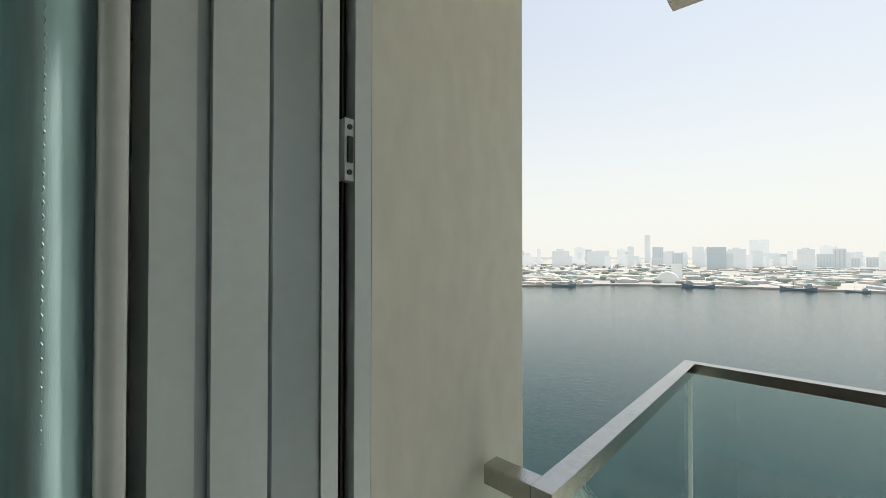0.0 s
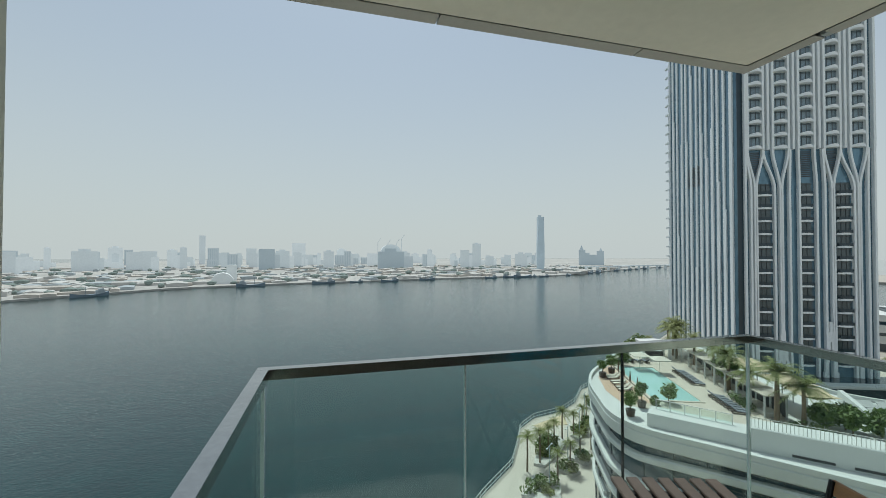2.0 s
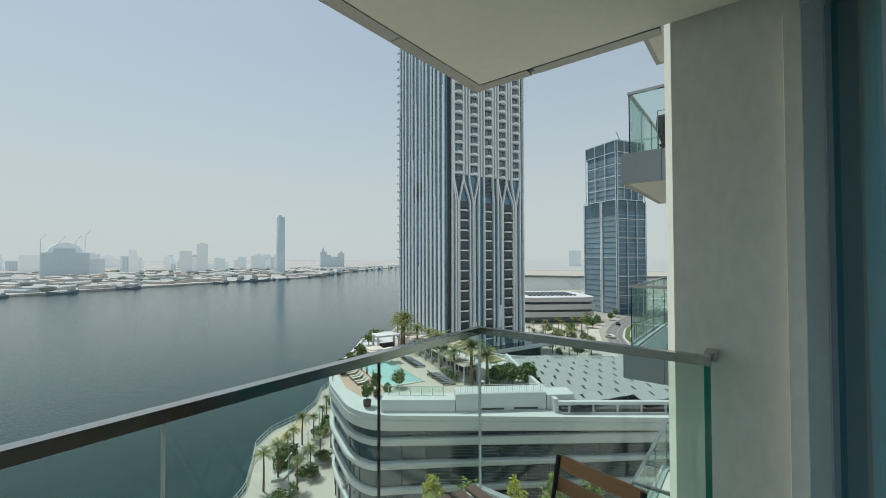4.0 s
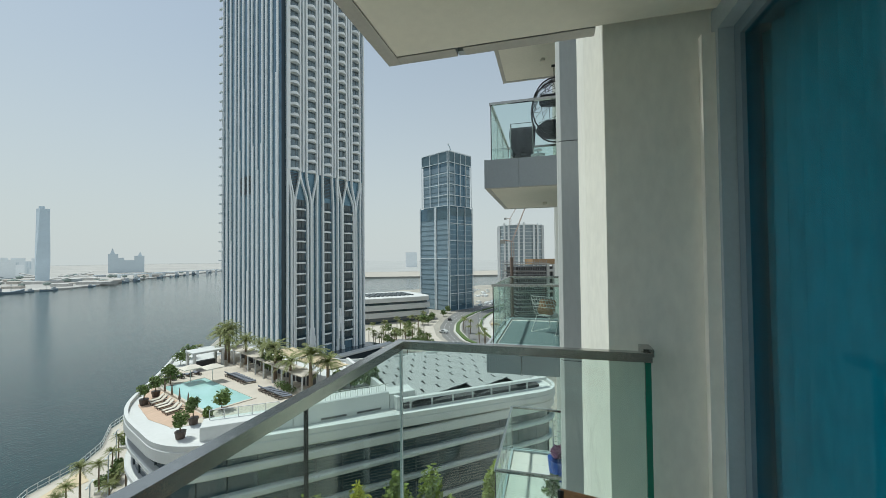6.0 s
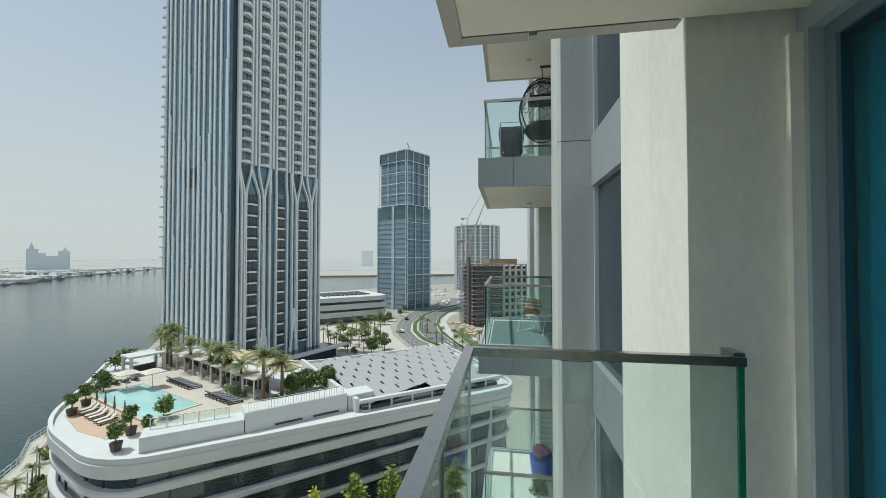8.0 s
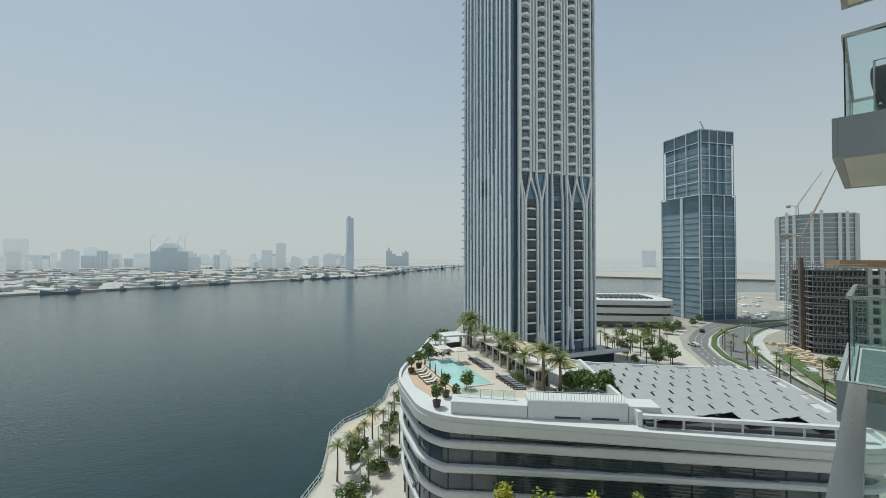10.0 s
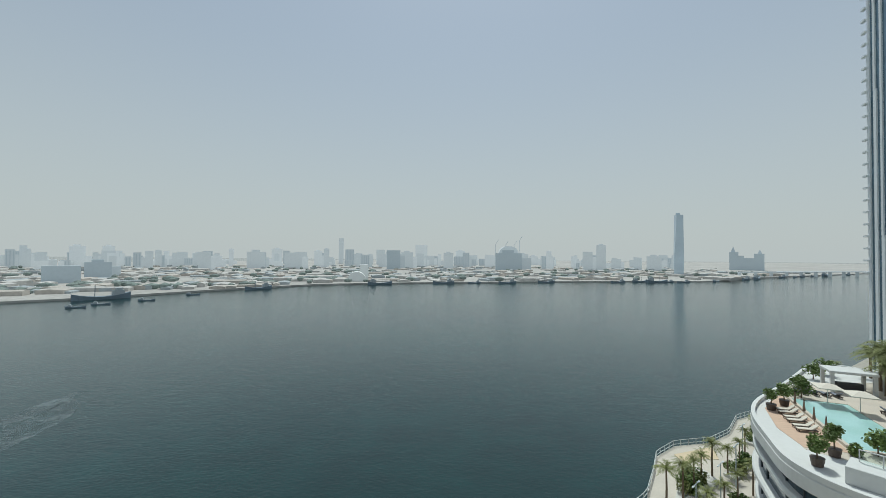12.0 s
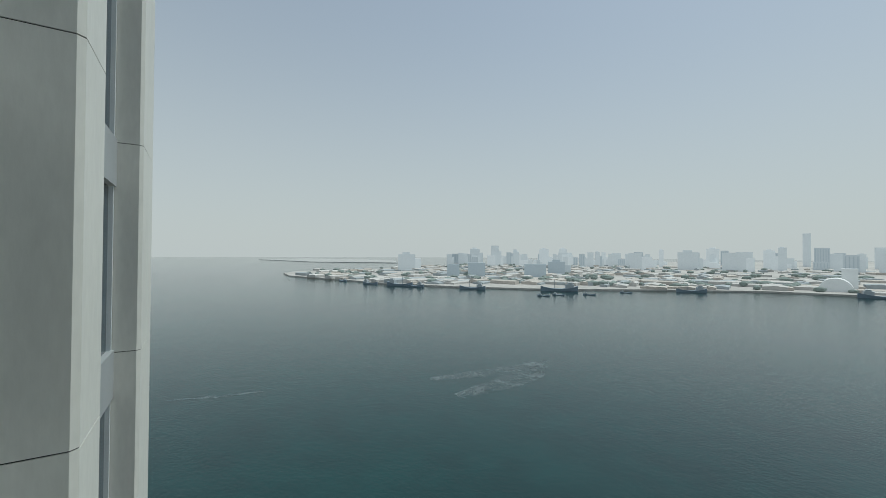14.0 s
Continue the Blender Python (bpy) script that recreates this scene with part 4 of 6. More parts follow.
def bay(w, deep, z0, z1, lip):
    """A balcony tray bowed out in plan, with a white upstand that rises towards its middle."""
    bm = B()
    arc = [(-w + 2 * w * k / 10, -deep * (0.45 + 0.55 * math.sin(math.pi * k / 10))) for k in range(11)]
    n = len(arc)
    lo = [bm.verts.new((x, y, z0)) for x, y in arc]
    hi = [bm.verts.new((x, y, z1 + lip * math.sin(math.pi * k / 10))) for k, (x, y) in enumerate(arc)]
    ih = [bm.verts.new((x * 0.95, y + 0.14, z1 + lip * math.sin(math.pi * k / 10))) for k, (x, y) in enumerate(arc)]
    il = [bm.verts.new((x * 0.95, y + 0.14, 0.0)) for x, y in arc]
    b0, b1 = bm.verts.new((-w, 0.05, z0)), bm.verts.new((w, 0.05, z0))
    c0, c1 = bm.verts.new((-w * 0.95, 0.05, 0.0)), bm.verts.new((w * 0.95, 0.05, 0.0))
    for k in range(n - 1):
        for p, q in ((lo, hi), (hi, ih), (ih, il)):
            bm.faces.new((p[k], p[k + 1], q[k + 1], q[k]))
    bm.faces.new([b0] + lo + [b1])
    bm.faces.new([c1] + il[::-1] + [c0])
    bm.faces.new((b0, lo[0], hi[0], ih[0], il[0], c0))
    bm.faces.new((b1, lo[-1], hi[-1], ih[-1], il[-1], c1))
    return bm


# flat panes on the solid body; recess shade is put into their colours
M_bayglass = mat("shaded balcony glazing", (0.25, 0.31, 0.345), 0.12, 0.35, spots=0.45, scale=0.35)
up_bay, lo_bay = mesh_of("balcony", bay(1.62, 1.75, -0.28, 0.25, 0.28), M_tfin), mesh_of("balcony", bay(1.75, 1.0, -0.28, 0.20, 0.0), M_tfin)
bay_pane = mesh_of("recess", boxes((-1.6, 1.6, -0.05, 0.4, 0.0, 3.0)), M_bayglass)
low_pane = mesh_of("recess", boxes((-1.6, 1.6, -0.05, 0.4, 0.0, 3.0)), mat("dark bay glazing", (0.06, 0.085, 0.095), 0.08, spots=0.5, scale=0.4, spec=0.8))
bay_bar = mesh_of("bay_mullion", boxes((-0.62, -0.5, -0.14, -0.051, 0.0, 3.0), (0.5, 0.62, -0.14, -0.051, 0.0, 3.0), (-1.6, 1.6, -0.12, -0.051, 2.55, 2.7)), M_slat)
lo_guard = mesh_of("guard_glass", boxes((-1.6, 1.6, -0.80, -0.75, 0.16, 0.95)), M_glass_dark)
for x in UPX:
    for k in range(27):
        z = 29.0 + 3.3 * k
        for nm, me in (("balcony", up_bay), ("recess", bay_pane), ("bay_mullion", bay_bar)):
            part(nm, me, None, tower).location = (x, 0, z)
for x in LOWX:
    for k in range(14):
        z = 17.0 - 3.3 * k
        for nm, me in (("balcony", lo_bay), ("recess", low_pane), ("bay_mullion", bay_bar), ("guard_glass", lo_guard)):
            part(nm, me, None, tower).location = (x, 0, z)
side_bay = mesh_of("balcony", boxes((0, 1.3, -1.6, 1.6, -0.25, 0.75)), M_tfin)
for k in range(36):
    for y in (4.0, 12.0):
        part("balcony", side_bay, None, tower).location = (WT, y, -1.0 + 3.3 * k)
    part("balcony", side_bay, None, tower).matrix_local = pose(-0.9, DT - 0.6, -2.0 + 3.3 * k) @ Matrix.Scale(0.5, 4)
louvre = B()
for k in range(14):
    box(louvre, -1.3, 1.3, -0.12, 0.05, 21.6 + k * 0.48, 21.85 + k * 0.48)
louvre = mesh_of("louvre", louvre, M_dark)
for x in (4.2, 16.2, 22.2):
    part("louvre", louvre, None, tower, "dark plant floor louvre").location = (x, 0, 0)
for y in (17.9, 20.5, 23.1):
    part("louvre", louvre, None, tower).matrix_local = pose(0, y, 2.5, 0, 0, -90) @ Matrix.Diagonal((0.55, 1, 0.9, 1)) @ pose(0, 0, 1)
bm = box(B(), -1.0, WT + 3, -5, 1, GROUND, GROUND + 4.2)
part("lobby", bm, M_glass_dark, tower)
part("lobby_roof", box(B(), 14, WT + 7, -8, -5.2, GROUND + 3.6, GROUND + 4.3, None, 0.1), M_white, tower)


# ---- mid-distance buildings ----
M_bglass = mat("blue tower glass", (0.10, 0.185, 0.25), 0.10, 0.25, spots=0.35, scale=0.12, spec=0.8)
M_bglass_pale = mat("pale banded tower glass", (0.27, 0.36, 0.42), 0.2, 0.2, spots=0.2, scale=0.1)
M_bframe = mat("pale blue steel frame", (0.70, 0.75, 0.77), 0.6, spots=0.1, scale=0.1)
M_bdark = mat("plant floor screen", (0.10, 0.16, 0.19), 0.3, 0.2, spots=0.3, scale=0.3)


def lattice(t, face, a0, a1, z0, z1, cols, step, off):
    """Thin white grid standing proud of one face ('s': along x at y = off, 'w': along y at x = off)."""
    def bar(p0, p1, q0, q1):
        r = (p0, p1, off - 0.75, off - 0.35) if face == "s" else (off - 0.75, off - 0.35, p0, p1)
        part("frame_bar", boxes((*r, q0, q1)), M_bframe, t)
    for k in range(cols + 1):
        p = a0 + (a1 - a0) * k / cols
        bar(p - 0.2, p + 0.2, z0, z1)
    z, xs = z1, [a0 + (a1 - a0) * k / cols for k in range(cols + 1)]
    while z > z0 + 2:
        for p, q in zip(xs, xs[1:]):
            bar(p + 0.2, q - 0.2, z - 0.4, z)
        z -= step


def floor_bands(t, face, a0, a1, z0, z1, off, thick, material):
    bm = B()
    z = z0
    while z < z1 - thick:
        box(bm, *((a0, a1, off - 0.14, off + 0.02) if face == "s" else (off - 0.14, off + 0.02, a0, a1)), z, z + thick)
        z += 3.3
    part("floor_band", bm, material, t)["kind"] = "stuff"


t2 = empty("glass_tower", pose(249, 65, 0, 0, 0, -29), "blue glass tower with a thin white steel lattice and roof crane", "tower")
part("lower_body", boxes((0, 23, 0, 27, GROUND, 35)), M_bglass, t2)
part("upper_body", boxes((1.0, 22.5, 1.0, 25, 35, 64)), M_bglass, t2)
part("lower_cladding", boxes((-0.1, 0.003, 0.3, 11.0, GROUND, 27), (-0.1, 0.003, 13.4, 26.7, GROUND, 27)), M_bglass_pale, t2)
part("upper_cladding", boxes((0.9, 1.003, 1.3, 24.7, 35.2, 62), (1.3, 7.5, 0.9, 1.003, 35.2, 62), (18.6, 22.2, 0.9, 1.003, 35.2, 62)), M_bglass_pale, t2, "paler banded glass bays")
part("notch", boxes((-0.7, 0.003, 11.3, 12.1, GROUND, 35.5), (-0.7, 0.003, 12.5, 13.1, GROUND, 35.5)), M_bframe, t2, "white vertical notch piers")
part("lower_crown", boxes((-0.16, 0.003, 0.3, 11.0, 27.3, 34.6), (-0.16, 0.003, 13.6, 20, 27.3, 34.6), (0.3, 22.7, -0.16, 0.003, 29.5, 34.6)), M_bdark, t2, "dark plant floor screen")
part("upper_crown", boxes((0.2, 23.0, 0.2, 0.7, 64.3, 71.5), (0.2, 0.7, 0.71, 26, 64.3, 71.5), (22.5, 23, 0.71, 26, 64.3, 71.5), (0.71, 22.49, 25.5, 26, 64.3, 71.5)), M_bdark, t2, "dark open roof screen")
part("roof_core", boxes((5, 17, 5, 20, 64.01, 69)), M_bglass_pale, t2)
floor_bands(t2, "w", 0.3, 11.0, GROUND, 27, -0.1, 0.5, M_bdark)
floor_bands(t2, "w", 13.4, 26.7, GROUND, 27, -0.1, 0.5, M_bdark)
floor_bands(t2, "s", 0.3, 22.7, GROUND, 29, 0.0, 0.45, M_bglass_pale)
floor_bands(t2, "w", 1.3, 24.7, 35.2, 62, 0.9, 0.5, M_bdark)
floor_bands(t2, "s", 1.3, 7.5, 35.2, 62, 0.9, 0.5, M_bdark)
floor_bands(t2, "s", 18.6, 22.2, 35.2, 62, 0.9, 0.5, M_bdark)
lattice(t2, "s", 0.0, 23.0, GROUND, 36, 3, 11.5, 0.0)
lattice(t2, "w", 0.2, 27.0, GROUND, 36, 1, 34.5, 0.0)
lattice(t2, "s", 0.6, 22.8, 36, 72, 4, 7.2, 0.6)
lattice(t2, "w", 1.0, 25.6, 36, 72, 3, 7.2, 0.6)
bm = B()
tube(bm, [(12, 8, 69), (12, 8, 74), (4, 4, 78)], 0.35, 5)
part("crane_jib", bm, M_alum_light, t2)

M_conc = mat("bare concrete", (0.40, 0.38, 0.34), 0.9, spots=0.15, scale=0.2)
# base colours lightened to paint haze on the round tower and parked cars
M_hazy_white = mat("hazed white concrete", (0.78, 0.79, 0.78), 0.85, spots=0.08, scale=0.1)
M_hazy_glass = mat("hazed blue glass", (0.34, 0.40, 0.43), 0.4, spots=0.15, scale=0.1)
b3 = empty("round_tower", pose(420, 32, 0), "pale rounded residential tower under construction", "tower")
bm = B()
prism(bm, [(22 * math.cos(a), 22 * math.sin(a)) for a in (2 * math.pi * j / 28 for j in range(28))], GROUND, 34)
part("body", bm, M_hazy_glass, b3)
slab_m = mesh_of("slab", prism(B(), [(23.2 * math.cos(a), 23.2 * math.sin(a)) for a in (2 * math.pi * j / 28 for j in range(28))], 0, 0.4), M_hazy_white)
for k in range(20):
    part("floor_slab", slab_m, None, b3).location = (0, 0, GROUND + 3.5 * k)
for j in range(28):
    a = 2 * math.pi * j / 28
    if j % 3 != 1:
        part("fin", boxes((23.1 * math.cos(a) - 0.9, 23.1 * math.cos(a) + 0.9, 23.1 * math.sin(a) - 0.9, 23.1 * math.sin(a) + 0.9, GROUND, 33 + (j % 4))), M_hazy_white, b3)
M_crane = mat("crane red and white", (0.44, 0.35, 0.30), 0.7, spots=0.2)


def crane(m, h, jib, ang, label="lattice tower crane with raised jib"):
    c = empty("tower_crane", m, label, "crane", "cranes on the building sites")
    bm = B()
    for x in (-0.7, 0.7):
        for y in (-0.7, 0.7):
            tube(bm, [(x, y, 0), (x, y, h)], 0.16, 4)
    for k in range(int(h / 2)):
        s = 1 if k % 2 else -1
        tube(bm, [(-0.7 * s, -0.7, 2 * k), (0.7 * s, -0.7, 2 * k + 2)], 0.09, 3)
        tube(bm, [(-0.7, -0.7 * s, 2 * k), (-0.7, 0.7 * s, 2 * k + 2)], 0.09, 3)
    part("mast", bm, M_crane, c)
    bm = B()
    e = Vector((0, -math.cos(ang) * jib, math.sin(ang) * jib + h))
    for dx in (-0.5, 0.5):
        tube(bm, [(dx, 0, h), (e.x + dx * 0.3, e.y, e.z)], 0.18, 4)
    tube(bm, [(0, 0, h + 1.5), (e.x, e.y, e.z)], 0.12, 4)
    tube(bm, [(0, 0, h), (0, 5, h + 1)], 0.3, 4)
    part("jib", bm, M_crane, c)
    part("counterweight", boxes((-1, 1, 4, 6.5, h - 1, h + 1)), M_conc, c)
    return c


crane(pose(418, 42, 34), 8, 30, 1.05)
crane(pose(214, 21, GROUND), 43, 30, 1.2)

site = empty("construction_building", pose(197, 17, 0, 0, 0, -62), "unfinished concrete block wrapped in scaffolding", "building")
# solid block; the interior's shade is its dark colour
part("core", boxes((1.0, 36, 1.0, 17, GROUND, -3.5)), M_dark, site, "solid dark core painted as the shaded interior")
for k in range(9):
    z = GROUND + 3.45 * k
    part("floor_slab", boxes((0, 37, 0, 18, z + 3.0, z + 3.4)), M_conc, site)
M_block = mat("pale blockwork", (0.50, 0.50, 0.47), 0.9, spots=0.12, scale=0.3)
for i in range(7):
    part("column", boxes((15.6 + i * 3.4, 16.9 + i * 3.4, -0.12, 0.98, GROUND, -2)), M_block, site, "pale concrete pier")
for k in range(9):
    z = GROUND + 3.45 * k
    part("spandrel", boxes((15.6, 37, -0.05, 0.97, z - 0.02, z + 0.85)), M_block, site)
for k in range(8):
    z = GROUND + 4 * k + 3.2
    part("platform", boxes((7.5, 15.8, -2.3, -1.4, z, z + 0.22), (6.4, 7.4, -1.9, -1.4, z + 0.5, z + 0.7)), mat("weathered scaffold boards", (0.42, 0.42, 0.41), 0.9, spots=0.2), site)
part("hoist_mast", boxes((-2.4, -1.35, 2.4, 4.0, GROUND, 1.5)), mat("rusty hoist mast", (0.17, 0.13, 0.105), 0.9, spots=0.35, scale=0.6), site, "rust-brown hoist mast")
bm = B()
for i in range(13):
    tube(bm, [(i * 1.25 - 0.3, -1.2, GROUND), (i * 1.25 - 0.3, -1.2, 0)], 0.10, 4)
for i in range(14):
    tube(bm, [(-1.2, i * 1.35, GROUND), (-1.2, i * 1.35, 0)], 0.10, 4)
for k in range(17):
    z = GROUND + 2 * k
    tube(bm, [(-1.2, -1.2, z), (15, -1.2, z)], 0.12, 4)
    tube(bm, [(-1.2, -1.2, z), (-1.2, 18, z)], 0.12, 4)
    box(bm, -1.2, 15, -1.2, -0.2, z, z + 0.12)
    box(bm, -1.2, -0.2, -0.2, 18, z, z + 0.12)
for i in range(12):
    for k in range(0, 16, 2):
        tube(bm, [(i * 1.25 - 0.3, -1.25, GROUND + 2 * k), (i * 1.25 + 0.95, -1.25, GROUND + 2 * k + 4)], 0.07, 3)
part("scaffolding", bm, mat("galvanised scaffold", (0.32, 0.32, 0.32), 0.7, 0.3), site)
part("timber_formwork", boxes((10, 26, 4, 14, -2.0, 0.6)), mat("plywood formwork", (0.33, 0.22, 0.12), 0.9), site)

# low curved mall with white bands
mall = empty("low_building", pose(186, 98, 0, 0, 0, -48), "low white building with rounded banded corners and a roof garden", "building")
ml = rounded([(0, 0), (44, 0), (44, 40), (0, 40)], 9, 6)
for z0, z1, d in ((GROUND + 2.9, GROUND + 5.6, 0.5), (GROUND + 6.9, GROUND + 9.6, 0.0), (GROUND + 10.9, GROUND + 13.2, 0.6)):
    part("band", prism(B(), inset(ml, d), z0, z1), M_white, mall)
for z0, z1 in ((GROUND, GROUND + 3.6), (GROUND + 5.2, GROUND + 7.6), (GROUND + 9.0, GROUND + 11.5)):
    part("glazing", prism(B(), inset(ml, 1.6), z0, z1), M_podglass, mall)
part("roof_plant", boxes(*[(9 + 2.5 * i, 10.4 + 2.5 * i, 10, 29, GROUND + 13.2, GROUND + 13.75) for i in range(11)]), M_slat, mall, "dark roof plant rows")

# ---- roads, medians and plazas ----

LN = {"a": resample([(112, 16), (149, 37), (169, 48), (192, 55.6), (213, 58.8), (236, 60), (279, 58), (330, 46)], 40), "b": resample([(120, 8), (154, 30.8), (162, 37.8), (180, 45.7), (200, 50), (223, 51.3), (245, 48.8), (272, 41.7), (320, 22)], 40), "c": resample([(124, 3), (160, 23.3), (181, 32.5), (202, 38), (223, 39.6), (248, 38), (268, 31.8), (312, 12)], 40), "d": resample([(108, -8), (129, 7.2), (154, 16.6), (185, 27.4), (209, 33.4), (228, 34.2), (254, 30.2), (300, 8)], 40)}


def band(a, b, f0, f1, z0, z1, i0=0, i1=39):
    bm = B()
    p = [LN[a][i].lerp(LN[b][i], f0) for i in range(i0, i1 + 1)]
    q = [LN[a][i].lerp(LN[b][i], f1) for i in range(i0, i1 + 1)]
    lo, hi = [[bm.verts.new((v.x, v.y, z)) for v in p + q[::-1]] for z in (z0, z1)]
    k = len(p)
    for i in range(k - 1):
        j = 2 * k - 1 - i
        bm.faces.new((hi[i], hi[i + 1], hi[j - 1], hi[j]))
        bm.faces.new((hi[i], hi[i + 1], lo[i + 1], lo[i]))
        bm.faces.new((hi[j], hi[j - 1], lo[j - 1], lo[j]))
    return bm


solid("road", band("a", "b", 0, 1, GROUND - 0.1, GROUND + 0.02), M_asphalt, "curving grey asphalt road", "road", kind="structure")
solid("road_east", band("b", "c", 0.32, 1, GROUND - 0.1, GROUND + 0.02), M_asphalt, "curving grey asphalt road", "road", kind="structure")
solid("road_far_east", band("c", "d", 0.35, 1, GROUND - 0.1, GROUND + 0.02), M_kerb, "pale curving slip road", "road", kind="structure")
for a, b, f0, f1 in (("b", "c", 0.02, 0.30), ("c", "d", 0.02, 0.33)):
    solid("kerb", band(a, b, f0, f1, GROUND - 0.1, GROUND + 0.30), M_kerb, "pale concrete kerb of the median", "kerb", kind="structure")
    solid("planted_median", band(a, b, f0 + 0.07, f1 - 0.07, GROUND, GROUND + 0.8), M_grass, "clipped green hedge on the road median", "hedge", kind="stuff")
bm = B()
for i in range(2, 38):
    for f in (0.33, 0.66):
        p, q = LN["a"][i].lerp(LN["b"][i], f), LN["a"][i + 1].lerp(LN["b"][i + 1], f)
        d = (q - p).normalized()
        s = Vector((-d.y, d.x)) * 0.12
        q = p + (q - p) * 0.45
        prism(bm, [tuple(p - s), tuple(q - s), tuple(q + s), tuple(p + s)], GROUND + 0.02, GROUND + 0.03)
solid("road_marking", bm, M_white, "white dashed lane markings", "road marking", kind="structure")
plaza = B()
prism(plaza, [(80, 60), (118, 22), (150, 40), (170, 51), (192, 59), (214, 62), (186, 88), (150, 100), (130, 60)], GROUND, GROUND + 0.04)
solid("pavement_plaza", plaza, M_pave, "pale paved plaza between the buildings", "pavement", kind="structure")
verge = B()
prism(verge, [(126, 0), (133, 3), (158, 12.5), (186, 22), (182, 25), (154, 14.5), (130, 5)], GROUND, GROUND + 0.35)
solid("planted_verge", verge, M_grass, "green planted verge beside the road", "verge", kind="stuff")
sitepad = B()
prism(sitepad, [(160, 8), (175, 2), (200, 10), (210, 28), (196, 26)], GROUND, GROUND + 0.05)
solid("ground_site", sitepad, M_sand, "sandy building site ground", "ground", kind="structure")
rnd = random.Random(5)
bm = B()
for i in range(90):
    x, y = rnd.uniform(168, 204), 0
    y = 6 + (x - 168) * 0.45 + rnd.uniform(0, 9)
    s = rnd.uniform(0.4, 1.6)
    box(bm, -s, s, -s * 0.4, s * 0.4, 0, s * 0.6, pose(x, y, GROUND + 0.05, 0, 0, rnd.uniform(0, 180)))
solid("site_material", bm, M_tent, "stacks of building material on sandy ground", "building material", kind="stuff")


def car(m, paint, label):
    c = empty("car", m, label, "car", "cars on the road")
    bm = B()
    prof = [(-2.2, 0.35), (2.2, 0.35), (2.2, 0.85), (1.2, 0.95), (0.6, 1.45), (-1.2, 1.45), (-2.1, 0.95)]
    l = [bm.verts.new((-0.88, y, z)) for y, z in prof]
    r = [bm.verts.new((0.88, y, z)) for y, z in prof]
    bm.faces.new(l)
    bm.faces.new(list(reversed(r)))
    for i in range(len(prof)):
        bm.faces.new((l[i], l[(i + 1) % 7], r[(i + 1) % 7], r[i]))
    part("body", bm, paint, c)
    part("window_band", boxes((-0.89, 0.89, -1.0, 0.55, 1.0, 1.38)), M_glass_dark, c)
    for x in (-0.8, 0.8):
        for y in (-1.4, 1.4):
            bm = B()
            tube(bm, [(x - 0.1, y, 0.33), (x + 0.1, y, 0.33)], 0.33, 10)
            part("wheel", bm, M_gasket, c)
    return c


for x, y, a, p, lb in ((177, 49.5, -25, M_white, "white van on the curving road"), (212.7, 55.7, -80, M_black, "black car on the curving road"), (281, 50.5, -100, M_alum, "grey car on the far road"), (287, 44, -100, M_white, "white car on the far road"), (145, 24, -50, M_black, "black car waiting at the crossing"), (162.4, 14.8, -60, M_white, "white car beside the building site")):
    car(pose(x, y, GROUND + 0.02, 0, 0, a), p, lb)
stripes = B()
for i in range(9):
    p = Vector((146, 36.5)).lerp(Vector((160, 22.5)), i / 9)
    box(stripes, -0.45, 0.45, -3, 3, GROUND + 0.02, GROUND + 0.035, pose(p.x, p.y, 0, 0, 0, -60))
solid("road_crossing", stripes, M_white, "white striped pedestrian crossing", "road marking", kind="structure")

# parked cars far along the shore road
rnd = random.Random(9)
bm = B()
for i in range(120):
    x, y = rnd.uniform(290, 420), rnd.uniform(20, 130)
    box(bm, -2, 2, -0.9, 0.9, 0, 1.4, pose(x, y, GROUND, 0, 0, rnd.choice((-30, 60))))
solid("parked_cars", bm, M_hazy_white, "rows of far parked cars", "cars", kind="stuff")

# ---- promenade by the water ----
solid("pavement_promenade", prism(B(), [(-15, 29.5), (0, 36.5), (12, 44.5), (21, 53.5), (28.3, 59.8), (32.6, 66.8), (35.6, 72), (41, 75.9), (48.6, 77.5), (54.7, 81.4), (61.2, 88.5), (67, 91.5), (74, 98), (70, 78), (50, 62), (38, 50), (31, 38), (40, 20), (60, -6), (40, -20), (0, 0)], GROUND, GROUND + 0.06), M_pave, "pale stone waterside promenade", "pavement", kind="structure")
solid("pavement_timber", prism(B(), [(39.4, 73.1), (48.0, 76.2), (46.2, 71.6), (42.5, 71.8), (39.6, 69.8)], GROUND + 0.06, GROUND + 0.12), M_tent, "yellow timber viewing deck by the water", "pavement", kind="structure")
rail_pts = [(12, 44.8), (21, 53.8), (28.4, 60.1), (32.8, 66.9), (35.9, 72.2), (41.2, 76.2), (48.7, 77.8), (54.9, 81.8), (61.3, 88.9), (67, 91.8)]
rl = resample(rail_pts, 46)
qr = empty("quay_railing", None, "white steel railing along the promenade edge", "railing")
post = mesh_of("post", boxes((-0.04, 0.04, -0.04, 0.04, 0, 1.1)), M_white)
for p in rl:
    part("post", post, None, qr).location = (p.x, p.y, GROUND + 0.06)
for z in (0.45, 1.1):
    bm = B()
    tube(bm, [(p.x, p.y, GROUND + 0.06 + z) for p in rl], 0.05, 5)
    part("rail", bm, M_white, qr)


